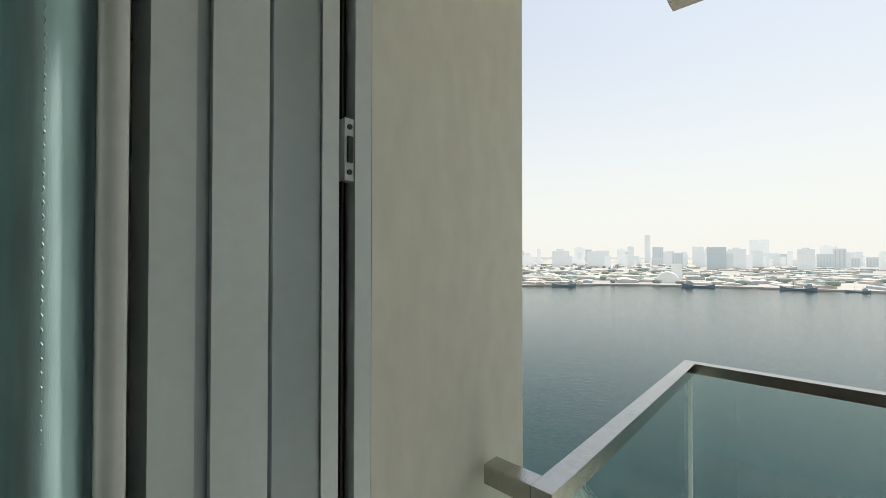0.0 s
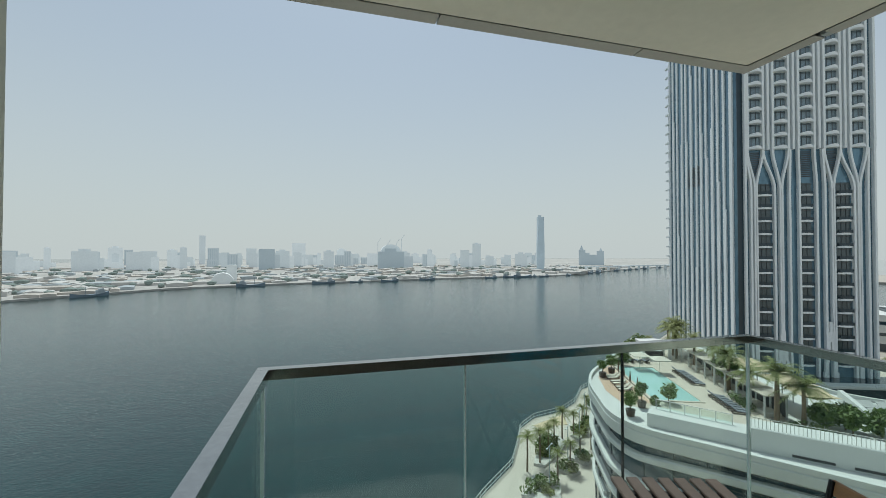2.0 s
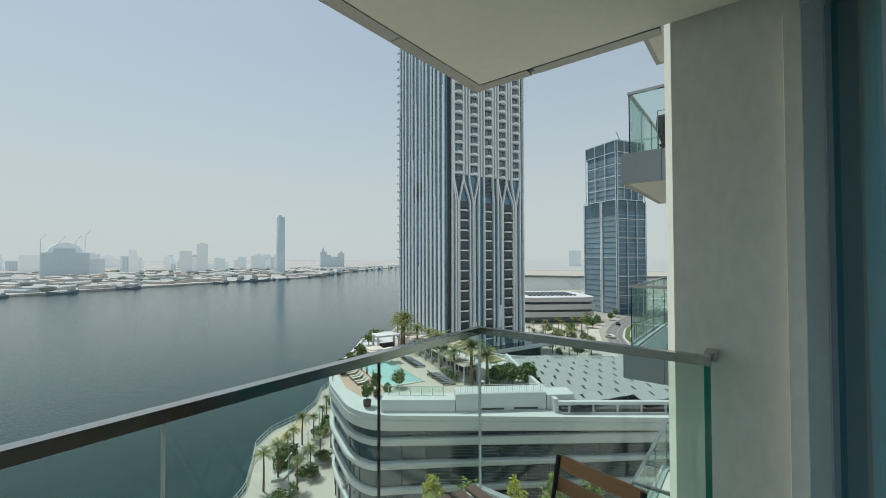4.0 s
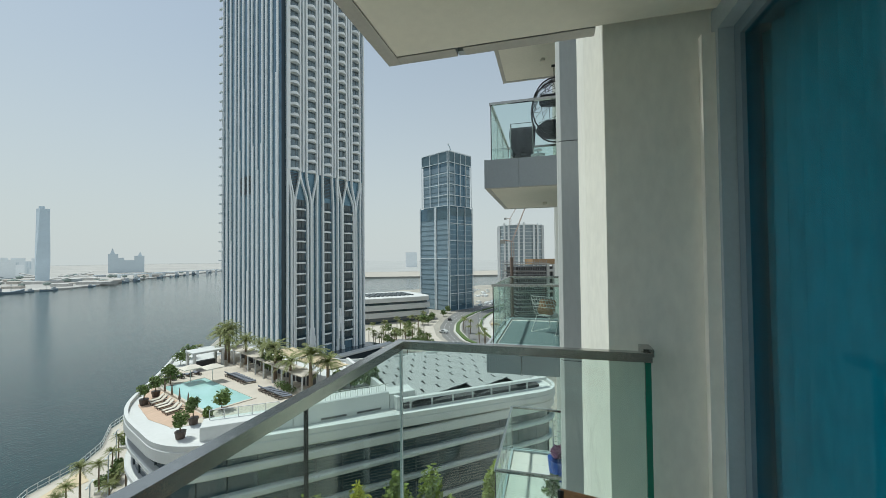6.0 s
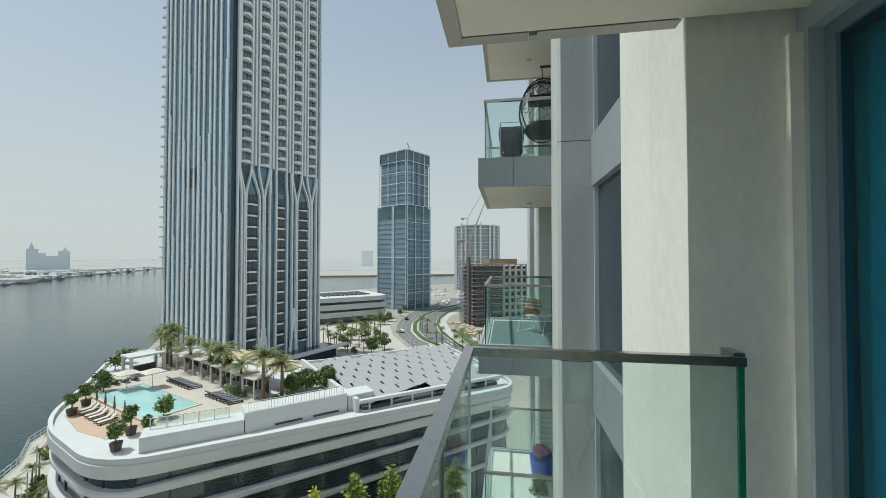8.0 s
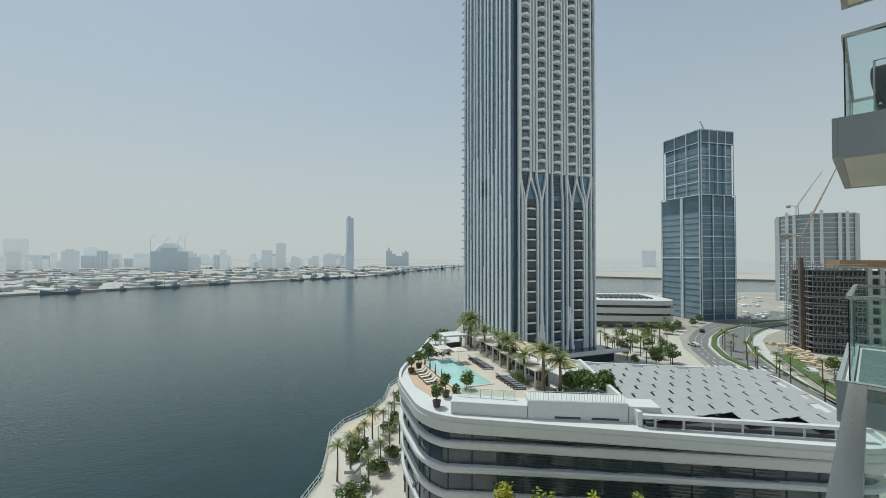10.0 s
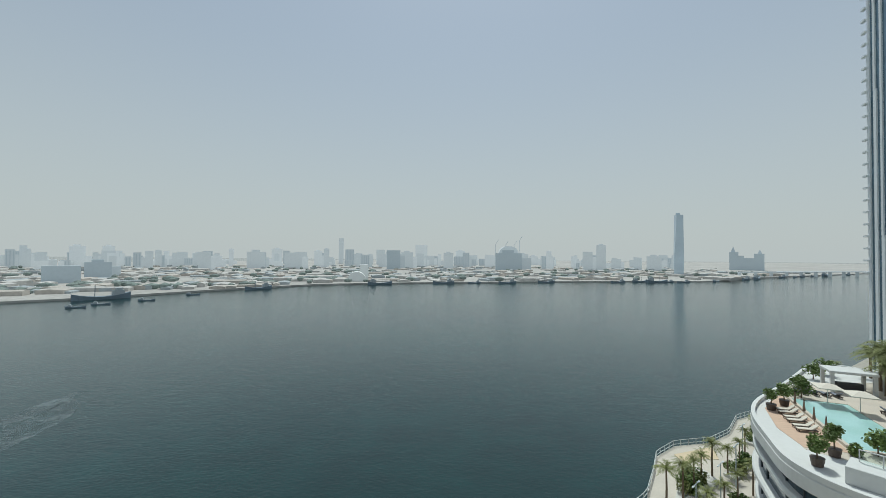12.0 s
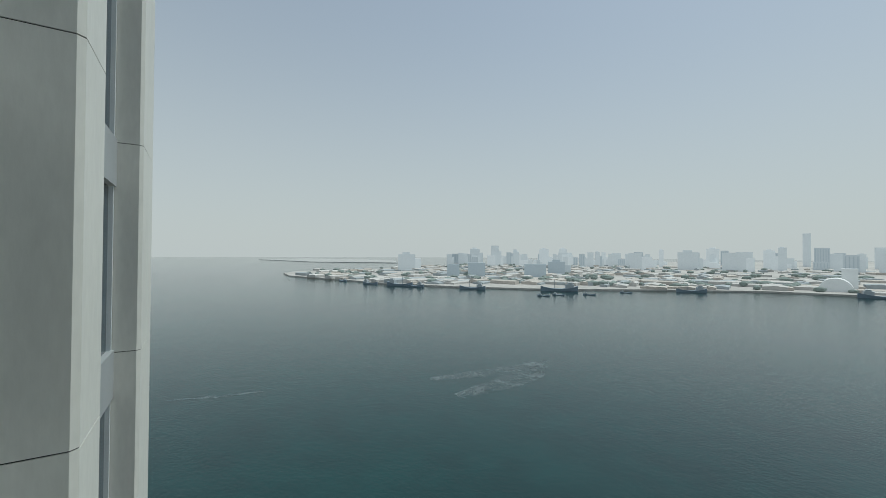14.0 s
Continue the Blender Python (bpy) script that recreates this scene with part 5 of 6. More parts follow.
def bed(poly, seed, n, hmax, leaf=None):
    b = empty("planting_bed", None, "raised planting bed with mixed green shrubs and a pale kerb", "planting bed", "beds on the promenade")
    part("kerb", prism(B(), poly, GROUND + 0.06, GROUND + 0.5), M_kerb, b)
    rnd = random.Random(seed)
    cx, cy = sum(p[0] for p in poly) / len(poly), sum(p[1] for p in poly) / len(poly)
    for i in range(n):
        p = Vector(poly[i % len(poly)]).lerp(Vector((cx, cy)), rnd.uniform(0.2, 0.9))
        me = leaf_crown(1.3, 1.3, hmax * rnd.uniform(0.5, 1), 260, 0.22, seed + i)
        me.materials.append(leaf or (M_leaf, M_grass, M_leaf, M_leaf_dry)[i % 4])
        part("shrub", me, None, b).location = (p.x, p.y, GROUND + 1.0)
    return b


bed([(31.8, 59.1), (33.2, 58.0), (38.1, 61.2), (41.4, 64.5), (41.0, 68.2), (38.0, 68.0), (35.5, 64.5)], 70, 9, 1.6)
bed([(43.6, 66.6), (53.2, 73.1), (52.2, 71.1), (44.2, 64.6)], 80, 6, 1.2)
bed([(34.8, 57.2), (36.6, 57.0), (37.8, 55.0), (36.0, 54.4)], 90, 4, 1.2)
bed([(38.5, 59.5), (41.5, 60.2), (42.6, 57.6), (40.2, 56.6)], 95, 4, 1.0)
bed([(55, 78), (60, 83), (62, 81), (57, 75)], 99, 4, 1.5)
bed([(26, 52), (30, 56), (33, 53), (30, 48)], 104, 5, 1.7)
pp = [palm(pose(0, 0, 0), 6.6, 2.5, s, "tall date palm on the waterside promenade", "palms on the promenade") for s in (11, 17, 23)]
PP = [(30.0, 57.9), (32.9, 59.0), (41.2, 65.6), (36.6, 56.0), (33.1, 54.0), (40.1, 58.5), (44.3, 61.3), (44.0, 66.2), (51.6, 73.0), (57.4, 78.7), (38.5, 64.0), (36.2, 62.0), (47.5, 68.5), (63, 84)]
for i, (x, y) in enumerate(PP):
    m = pose(x, y, GROUND + 0.06, 0, 0, i * 71) @ Matrix.Scale(0.82 + 0.09 * ((i * 5) % 5), 4)
    if i < 3:
        pp[i].matrix_basis = m
    else:
        copy_thing(pp[i % 3], m)
for i, (x, y) in enumerate(((151.8, 28.3), (148.6, 25.3), (139.9, 19.2), (137.4, 16.7), (127.3, 9.7), (178.4, 39.7), (166, 35.3), (141, 64.4), (144.5, 56.9), (167.6, 65.2), (181, 74.1), (176.6, 61.8), (202.4, 67), (154, 53.7), (138.8, 45.1), (190, 66), (150, 62), (136, 58), (208, 70), (98, 108), (104, 112), (92, 104))):
    copy_thing(pp[i % 3], pose(x, y, GROUND, 0, 0, i * 53) @ Matrix.Scale(0.95 + 0.1 * (i % 3), 4))
first = plaza_tree = leafy_tree(pose(139.6, 60.2, GROUND), 4.5, 2.6, 120, M_leaf, "green street tree on the paved plaza", False, "plaza trees", 500, 0.35)
for i, (x, y) in enumerate(((147, 54), (150, 66), (160, 60), (170, 74), (136, 49), (132, 54), (186, 70), (175, 66), (196, 63), (206, 64), (214, 66), (163, 56), (226, 63), (240, 64), (165, 10), (150, 8), (142, 6))):
    copy_thing(first, pose(x, y, GROUND, 0, 0, i * 40) @ Matrix.Scale(0.7 + 0.1 * (i % 5), 4))
def street_lamp(m):
    o = empty("street_lamp", m, "slim grey street lamp with a double arm", "street lamp", "lamps on the promenade")
    bm = B()
    tube(bm, [(0, 0, 0), (0, 0, 6.5)], 0.09, 6, 0.06)
    part("pole", bm, M_alum, o)
    bm = B()
    tube(bm, [(-0.9, 0, 6.4), (0.9, 0, 6.4)], 0.05, 5)
    part("arm", bm, M_alum, o)
    for x in (-0.95, 0.95):
        part("head", box(B(), x - 0.25, x + 0.25, -0.1, 0.1, 6.33, 6.43, None, 0.02), M_alum_light, o)
    return o


lamp = street_lamp(pose(43.2, 63.2, GROUND + 0.06, 0, 0, 40))
for x, y in ((37.2, 57.6), (49.5, 70.6), (56.5, 77.0), (30.8, 52.5)):
    copy_thing(lamp, pose(x, y, GROUND + 0.06, 0, 0, 40))
for x, y in ((170, 30), (152, 20), (192, 36), (214, 38), (132, 8)):
    copy_thing(lamp, pose(x, y, GROUND, 0, 0, 110) @ Matrix.Scale(1.3, 4))
for i, (x, y) in enumerate(((150.5, 67.6), (158, 65), (165, 66), (169, 61), (146, 51.5), (150, 55), (174, 58), (143, 47), (180, 66), (188, 70), (196, 66), (162, 72))):
    m = pose(x, y, GROUND, 0, 0, i * 71)
    if i % 3 == 1:
        copy_thing(plaza_tree, m @ Matrix.Scale(1.0 + 0.1 * (i % 4), 4))
    else:
        copy_thing(pp[i % 3], m @ Matrix.Scale(0.95 + 0.12 * (i % 3), 4))
for i, (x, y) in enumerate(((134, 62), (139, 66), (144, 69), (148, 73), (155, 70), (160, 77), (146, 61), (153, 59), (163, 63), (131, 50), (158.8, 27.4), (153.7, 21.7), (156, 18.8), (152.9, 11.7), (166, 31), (186, 42), (178, 37))):
    copy_thing(pp[i % 3], pose(x, y, GROUND, 0, 0, i * 53) @ Matrix.Scale(1.05, 4))
# trees at the foot of the podium
FT = [(40.1, 34.0, 0), (43.6, 30.0, 1), (46.8, 25.6, 0), (50.1, 21.3, 1), (53.6, 17.6, 1), (57.2, 9.5, 1), (47.5, 13.5, 1), (43.0, 20.0, 2), (36.5, 31.0, 1)]
for i, (x, y, k) in enumerate(FT):
    s = Vector((x, y)) * 0.80
    leafy_tree(pose(s.x, s.y, GROUND + 0.06, 0, 0, i * 60), 10.9, 2.0, 140 + i, (M_leaf_yellow, M_leaf_bright, M_leaf)[k], ("yellow flowering street tree below the podium", "green street tree below the podium", "green street tree below the podium")[k], False, "street trees below the podium", 1700, 0.26)
bed([(38, 20), (42, 14), (50, 4), (47, 2), (38, 12), (35, 18)], 190, 8, 1.0)

# ---- neighbours' balcony things ----
M_rattan = mat("black rattan", (0.02, 0.02, 0.02), 0.6)
M_cloth_dark = mat("dark navy cloth", (0.012, 0.014, 0.02), 0.95, spots=0.3, scale=6)
egg = empty("hanging_chair", pose(8.9, 0.86, F2F + 0.28) @ Matrix.Scale(0.86, 4), "black rattan egg chair hanging on a chain with dark cushion", "hanging chair")
rnd = random.Random(2)
bm = B()


def egg_point(a, b):
    """a round the axis, b from the top to the bottom, both in radians."""
    r = 0.56 * math.sin(b) * (1.0 + 0.12 * math.cos(b) * -1)
    return Vector((r * math.cos(a), r * math.sin(a), 1.28 + 0.74 * math.cos(b)))


for i in range(120):
    a0, b0 = rnd.uniform(0.5, 5.8), rnd.uniform(0.2, 2.4)
    a1, b1 = a0 + rnd.uniform(-1.6, 1.6), b0 + rnd.uniform(-0.9, 0.9)
    tube(bm, [egg_point(a0 + (a1 - a0) * s / 5, max(0.05, min(2.6, b0 + (b1 - b0) * s / 5))) for s in range(6)], 0.006, 4)
part("weave", bm, M_rattan, egg, "open woven rattan shell")
bm = B()
tube(bm, [Vector((0.10, 0.56 * math.sin(t), 1.28 + 0.76 * math.cos(t))) for t in (2 * math.pi * j / 24 for j in range(25))], 0.022, 6)
tube(bm, [Vector((-0.25, 0.52 * math.sin(t), 1.28 + 0.7 * math.cos(t))) for t in (2 * math.pi * j / 24 for j in range(25))], 0.018, 6)
part("hoop", bm, M_rattan, egg)
bm = B()
bmesh.ops.create_uvsphere(bm, u_segments=14, v_segments=8, radius=1, matrix=Matrix.Translation((0, 0, 0.80)) @ Matrix.Diagonal((0.42, 0.46, 0.22, 1)))
part("cushion", bm, M_cloth_dark, egg, "dark seat cushion", smooth=True)
part("back_cushion", box(B(), -0.3, 0.0, -0.36, 0.36, 1.36, 1.60, None, 0.06), M_cloth_dark, egg)
bm = B()
for k in range(8):
    tube(bm, [(0.012 * (-1) ** k, 0, 2.04 + k * 0.04), (-0.012 * (-1) ** k, 0, 2.09 + k * 0.04)], 0.012, 5)
tube(bm, [(0, 0.06, 2.38), (0, -0.3, 2.38)], 0.03, 6)
tube(bm, [(0, -0.3, 2.36), (0.0, -0.3, 2.966)], 0.03, 6)
part("chain", bm, M_rattan, egg)

dry = empty("draped_chair", pose(8.7, 1.52, F2F), "reclining chair draped with black cloth beside the glass", "chair")
bm = B()
g = []
for u in range(9):
    row = []
    for v in range(9):
        s, t = u / 8, v / 8
        h = abs(2 * t - 1)
        z = 0.99 - 0.66 * max(0, h - 0.15) - 0.10 * h * math.sin(11 * s + 2 * t)
        row.append(bm.verts.new((-0.26 + 0.36 * t + 0.03 * math.sin(12 * s) * h, (-0.25 + 0.5 * s) * (1 - 0.15 * h) + 0.03 * math.sin(7 * t), max(0.25, z))))
    g.append(row)
for u in range(8):
    for v in range(8):
        bm.faces.new((g[u][v], g[u + 1][v], g[u + 1][v + 1], g[u][v + 1]))
part("cloth", bm, M_cloth_dark, dry, "black draped cloth", smooth=True).modifiers.new("thick", "SOLIDIFY").thickness = 0.02
part("seat", box(B(), -0.2, 0.3, -0.2, 0.2, 0.36, 0.42, None, 0.02), M_cloth_dark, dry)
bm = B()
tube(bm, [(-0.25, -0.22, 0.0), (-0.25, -0.22, 1.02), (-0.25, 0.22, 1.02), (-0.25, 0.22, 0.0)], 0.014, 6)
tube(bm, [(0.25, -0.22, 0.0), (0.25, -0.22, 0.4), (-0.25, -0.22, 0.4)], 0.014, 6)
tube(bm, [(0.25, 0.22, 0.0), (0.25, 0.22, 0.4), (-0.25, 0.22, 0.4)], 0.014, 6)
part("frame", bm, M_steel, dry)
stool = empty("side_table", pose(8.3, 1.2, F2F) @ Matrix.Scale(0.7, 4), "small round metal side table with a tray", "table")
for z, r in ((0.42, 0.2), (0.56, 0.12)):
    bm = B()
    tube(bm, [(0, 0, z), (0, 0, z + 0.025)], r, 16)
    part("tray", bm, M_alum, stool)
bm = B()
tube(bm, [(0, 0, 0), (0, 0, 0.56)], 0.02, 6)
tube(bm, [(0, 0, 0), (0, 0, 0.015)], 0.14, 12)
part("stem", bm, M_alum, stool)

M_wire = mat("white coated wire", (0.75, 0.75, 0.72), 0.5)
wire = empty("wire_chair", pose(8.9, 0.98, 0, 0, 0, -125), "white wire lounge chair with a brown cushion on the patterned rug", "chair")
bm = B()
for i in range(9):
    x = -0.27 + 0.0675 * i
    tube(bm, [(x, 0.28, 0.36), (x, -0.12, 0.33), (x * 1.05, -0.22, 0.42), (x * 0.95, -0.36, 0.78)], 0.006, 4)
for s in range(6):
    y = 0.26 - 0.07 * s
    tube(bm, [(-0.27, y, 0.355 - 0.004 * s), (0.27, y, 0.355 - 0.004 * s)], 0.006, 4)
for s in range(5):
    tube(bm, [(-0.27, -0.24 - 0.026 * s, 0.47 + 0.075 * s), (0.27, -0.24 - 0.026 * s, 0.47 + 0.075 * s)], 0.006, 4)
part("seat", bm, M_wire, wire)
for sx in (-0.27, 0.27):
    bm = B()
    tube(bm, [(sx, 0.28, 0.36), (sx * 1.1, 0.32, 0.012), (sx * 1.1, -0.32, 0.012), (sx, -0.16, 0.34)], 0.010, 6)
    part("leg", bm, M_wire, wire)
    bm = B()
    tube(bm, [(sx, 0.25, 0.37), (sx * 1.12, 0.2, 0.56), (sx * 1.12, -0.2, 0.58), (sx, -0.32, 0.68)], 0.010, 6)
    part("armrest", bm, M_wire, wire)
part("cushion", box(B(), -0.2, 0.2, -0.06, 0.06, -0.16, 0.16, pose(0, -0.18, 0.55, -20), 0.05), mat("tan cushion cloth", (0.30, 0.17, 0.08), 0.9, spots=0.2, scale=8), wire, "square tan cushion")


def rug_material():
    m = mat("woven rug", (0.10, 0.17, 0.18), 0.95)
    n, l = m.node_tree.nodes, m.node_tree.links
    w, tc, mx = n.new("ShaderNodeTexWave"), n.new("ShaderNodeTexCoord"), n.new("ShaderNodeMix")
    w.inputs["Scale"].default_value, w.inputs["Distortion"].default_value, w.inputs["Detail"].default_value = 5, 9, 0
    w.inputs["Detail Scale"].default_value = 6
    l.new(tc.outputs["Object"], w.inputs[0])
    mx.data_type = "RGBA"
    mx.inputs[6].default_value, mx.inputs[7].default_value = (0.05, 0.10, 0.11, 1), (0.24, 0.29, 0.29, 1)
    l.new(w.outputs[1], mx.inputs["Factor"])
    l.new(mx.outputs[2], n["Principled BSDF"].inputs["Base Color"])
    return m


solid("rug", box(B(), 7.52, 10.2, 0.3, 1.93, 0.002, 0.014), rug_material(), "blue and white zigzag rug on the balcony floor", "rug")
basket = empty("laundry_basket", pose(9.5, 0.86, -F2F), "blue plastic basket heaped with washing", "basket")
bm = B()
tube(bm, [(0, 0, 0.02), (0, 0, 0.42)], 0.22, 14, 0.27)
part("tub", bm, mat("blue plastic", (0.01, 0.08, 0.42), 0.4), basket)
me = leaf_crown(0.27, 0.27, 0.16, 160, 0.09, 301, 6)
me.materials.append(mat("pink washing", (0.50, 0.28, 0.42), 0.9, spots=0.5, scale=5))
part("washing", me, None, basket).location = (0, 0, 0.48)
rack = empty("drying_rack", pose(10.25, 0.7, -F2F), "white wire clothes drying rack", "drying rack")
bm = B()
for k in range(6):
    tube(bm, [(-0.4, -0.3, 0.5 + 0.12 * k), (-0.4, 0.3, 0.5 + 0.12 * k)], 0.008, 4)
for y in (-0.3, 0.3):
    tube(bm, [(-0.4, y, 0.01), (-0.4, y, 1.15)], 0.012, 5)
    tube(bm, [(-0.4, y, 1.0), (0.35, y, 0.01)], 0.012, 5)
part("wire_frame", bm, M_wire, rack)
leafy_tree(pose(8.1, 1.02, -F2F) @ Matrix.Scale(0.27, 4), 2.2, 0.75, 310, M_leaf, "leafy green pot plant on the lower balcony", True, "", 400, 0.16)

# ---- far shore: warehouses, trees, boats, hazy skyline ----
def inside_far(x, y):
    k, c = FAR_SHORE + [(-900, 400), (-1500, 1500), (-600, 3800), (3200, 3800), (3300, 1900)], False
    for (x0, y0), (x1, y1) in zip(k, k[1:] + k[:1]):
        if (y0 > y) != (y1 > y) and x < (x1 - x0) * (y - y0) / (y1 - y0) + x0:
            c = not c
    return c


LAND = WATER + 1.6
# low-contrast colours and emission paint the haze on sheds, trees and pavilion
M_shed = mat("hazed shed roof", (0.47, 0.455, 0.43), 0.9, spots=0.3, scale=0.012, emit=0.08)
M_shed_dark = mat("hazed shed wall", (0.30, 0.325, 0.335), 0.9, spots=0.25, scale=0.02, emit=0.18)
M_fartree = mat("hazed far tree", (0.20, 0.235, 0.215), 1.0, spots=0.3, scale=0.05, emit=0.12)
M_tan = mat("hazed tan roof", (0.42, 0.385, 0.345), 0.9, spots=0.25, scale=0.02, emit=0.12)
rnd = random.Random(12)
shed, shed2, shed3, trees = B(), B(), B(), B()
for i in range(1500):
    a = radians(rnd.uniform(-42, 78))
    d = 480 + 900 * rnd.random() ** 1.6
    x, y = -math.sin(-a) * -d, math.cos(a) * d
    x = -math.sin(a) * d
    if not inside_far(x, y) or not inside_far(x * 0.975, y * 0.975):
        continue
    m = pose(x, y, LAND, 0, 0, rnd.choice((20, 25, 110, 18)) + rnd.uniform(-4, 4))
    w, l, h = rnd.uniform(7, 20), rnd.uniform(14, 48), rnd.uniform(1.7, 4.0)
    if rnd.random() < 0.32:
        r = rnd.uniform(2.5, 5)
        bmesh.ops.create_icosphere(trees, subdivisions=1, radius=1, matrix=m @ Matrix.Translation((0, 0, r * 0.6)) @ Matrix.Diagonal((r * rnd.uniform(1, 2.4), r, r * 0.8, 1)))
        continue
    t = (shed, shed, shed2, shed3)[rnd.randrange(4)]
    vs = [t.verts.new(m @ Vector(p)) for p in ((-w / 2, -l / 2, 0), (w / 2, -l / 2, 0), (w / 2, l / 2, 0), (-w / 2, l / 2, 0), (-w / 2, -l / 2, h), (w / 2, -l / 2, h), (w / 2, l / 2, h), (-w / 2, l / 2, h), (0, -l / 2, h * 1.3), (0, l / 2, h * 1.3))]
    for f in ((0, 1, 5, 8, 4), (2, 3, 7, 9, 6), (1, 2, 6, 5), (3, 0, 4, 7), (4, 8, 9, 7), (8, 5, 6, 9)):
        t.faces.new([vs[j] for j in f])
for t, m, lb in ((shed, M_shed, "pale far warehouse roofs with painted haze"), (shed2, M_shed_dark, "grey far warehouses with painted haze"), (shed3, M_tan, "tan far warehouse roofs with painted haze")):
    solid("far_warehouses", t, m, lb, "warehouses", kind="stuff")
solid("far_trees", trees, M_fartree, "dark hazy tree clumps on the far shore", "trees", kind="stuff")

# the hulls' emission stands for haze in front of the boats
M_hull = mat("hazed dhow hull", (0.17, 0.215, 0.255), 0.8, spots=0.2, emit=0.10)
M_cabin = mat("pale boat cabin", (0.50, 0.53, 0.54), 0.8, spots=0.1)


def boat(m, label):
    b = empty("dhow", m, label, "boat", "boats moored along the far quay")
    bm = B()
    sec = []
    for i in range(9):
        s = i / 8
        w = 3.4 * math.sin(math.pi * min(1, 0.12 + s * 0.85)) ** 0.7
        z = 2.2 + 2.6 * (2 * s - 1) ** 2
        x = -17 + 34 * s
        sec.append([bm.verts.new(p) for p in ((x, -w, z), (x, -w * 0.6, -0.5), (x, w * 0.6, -0.5), (x, w, z))])
    for p, q in zip(sec, sec[1:]):
        for j in range(4):
            bm.faces.new((p[j], p[(j + 1) % 4], q[(j + 1) % 4], q[j]))
    bm.faces.new(sec[0])
    bm.faces.new(sec[-1][::-1])
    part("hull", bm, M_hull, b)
    part("cabin", boxes((-13, -6, -2.2, 2.2, 2.2, 6.5), (-12, -8, -1.8, 1.8, 6.5, 8.2)), M_cabin, b)
    bm = B()
    tube(bm, [(4, 0, 2), (4, 0, 11)], 0.25, 5)
    part("mast", bm, M_hull, b)
    return b


fs = resample(FAR_SHORE[1:16], 90)
first = None
rnd = random.Random(4)
for i in range(3, 88):
    if rnd.random() < 0.62:
        continue
    p, d = fs[i], fs[min(i + 1, 89)] - fs[i - 1]
    n = Vector((-d.y, d.x)).normalized()
    if n.dot(p) > 0:
        n = -n
    q = p + n * rnd.uniform(5, 16)
    m = pose(q.x, q.y, WATER, 0, 0, math.degrees(math.atan2(d.y, d.x)) + rnd.choice((0, 180))) @ Matrix.Scale(rnd.uniform(0.6, 1.45), 4)
    if first is None:
        first = boat(m, "wooden cargo boat moored along the far quay")
    else:
        copy_thing(first, m)
for az, d in ((38, 385), (33.5, 420), (42, 372), (44, 360)):
    copy_thing(first, pose(-math.sin(radians(az)) * d, math.cos(radians(az)) * d, WATER, 0, 0, 30) @ Matrix.Scale(0.4, 4))
# haze over the hall painted as a pale tone with added glow
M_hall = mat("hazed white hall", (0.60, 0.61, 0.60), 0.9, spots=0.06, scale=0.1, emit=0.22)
hall = empty("arched_hall", pose(-133, 548, LAND, 0, 0, 13), "pale barrel-roofed hall with a white block behind", "building")
bm = B()
prism(bm, [(13 * math.cos(t), 13 * math.sin(t)) for t in (math.pi * j / 12 for j in range(13))], -25, 0, pose(0, -16, 0, 90))
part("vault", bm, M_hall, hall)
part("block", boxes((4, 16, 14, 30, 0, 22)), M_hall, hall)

# haze painted in: tones step towards the sky colour and glow with distance
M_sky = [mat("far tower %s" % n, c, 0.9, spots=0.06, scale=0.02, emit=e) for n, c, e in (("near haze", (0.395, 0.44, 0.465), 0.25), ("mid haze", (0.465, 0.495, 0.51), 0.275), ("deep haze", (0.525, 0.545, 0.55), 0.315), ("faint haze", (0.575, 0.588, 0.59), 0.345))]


SKY_TURN = 0.75


def far_building(az0, az1, slope, dist, k, label="grey high-rise on the far skyline with painted-in haze", steps=0):
    """A distant block between two bearings, as high as its slope says."""
    a0, a1 = radians(az0 + SKY_TURN), radians(az1 + SKY_TURN)
    p, q = Vector((-math.sin(a0) * dist, math.cos(a0) * dist)), Vector((-math.sin(a1) * dist, math.cos(a1) * dist))
    d = q - p
    top = 1.6 + slope * dist
    b = empty("far_building", pose(p.x, p.y, 0, 0, 0, math.degrees(math.atan2(d.y, d.x))), label, "building", "far skyline")
    w = d.length
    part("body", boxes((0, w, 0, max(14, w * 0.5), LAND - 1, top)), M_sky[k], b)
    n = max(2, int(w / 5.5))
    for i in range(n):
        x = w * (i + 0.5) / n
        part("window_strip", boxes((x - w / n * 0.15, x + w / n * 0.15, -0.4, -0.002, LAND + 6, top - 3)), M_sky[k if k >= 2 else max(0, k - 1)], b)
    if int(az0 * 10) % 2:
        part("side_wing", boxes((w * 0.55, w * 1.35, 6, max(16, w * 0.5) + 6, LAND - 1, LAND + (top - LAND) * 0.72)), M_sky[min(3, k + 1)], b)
    if steps:
        part("roof_block", boxes((w * 0.25, w * 0.7, 3, 12, top, top + w * 0.12)), M_sky[k], b)
    return b


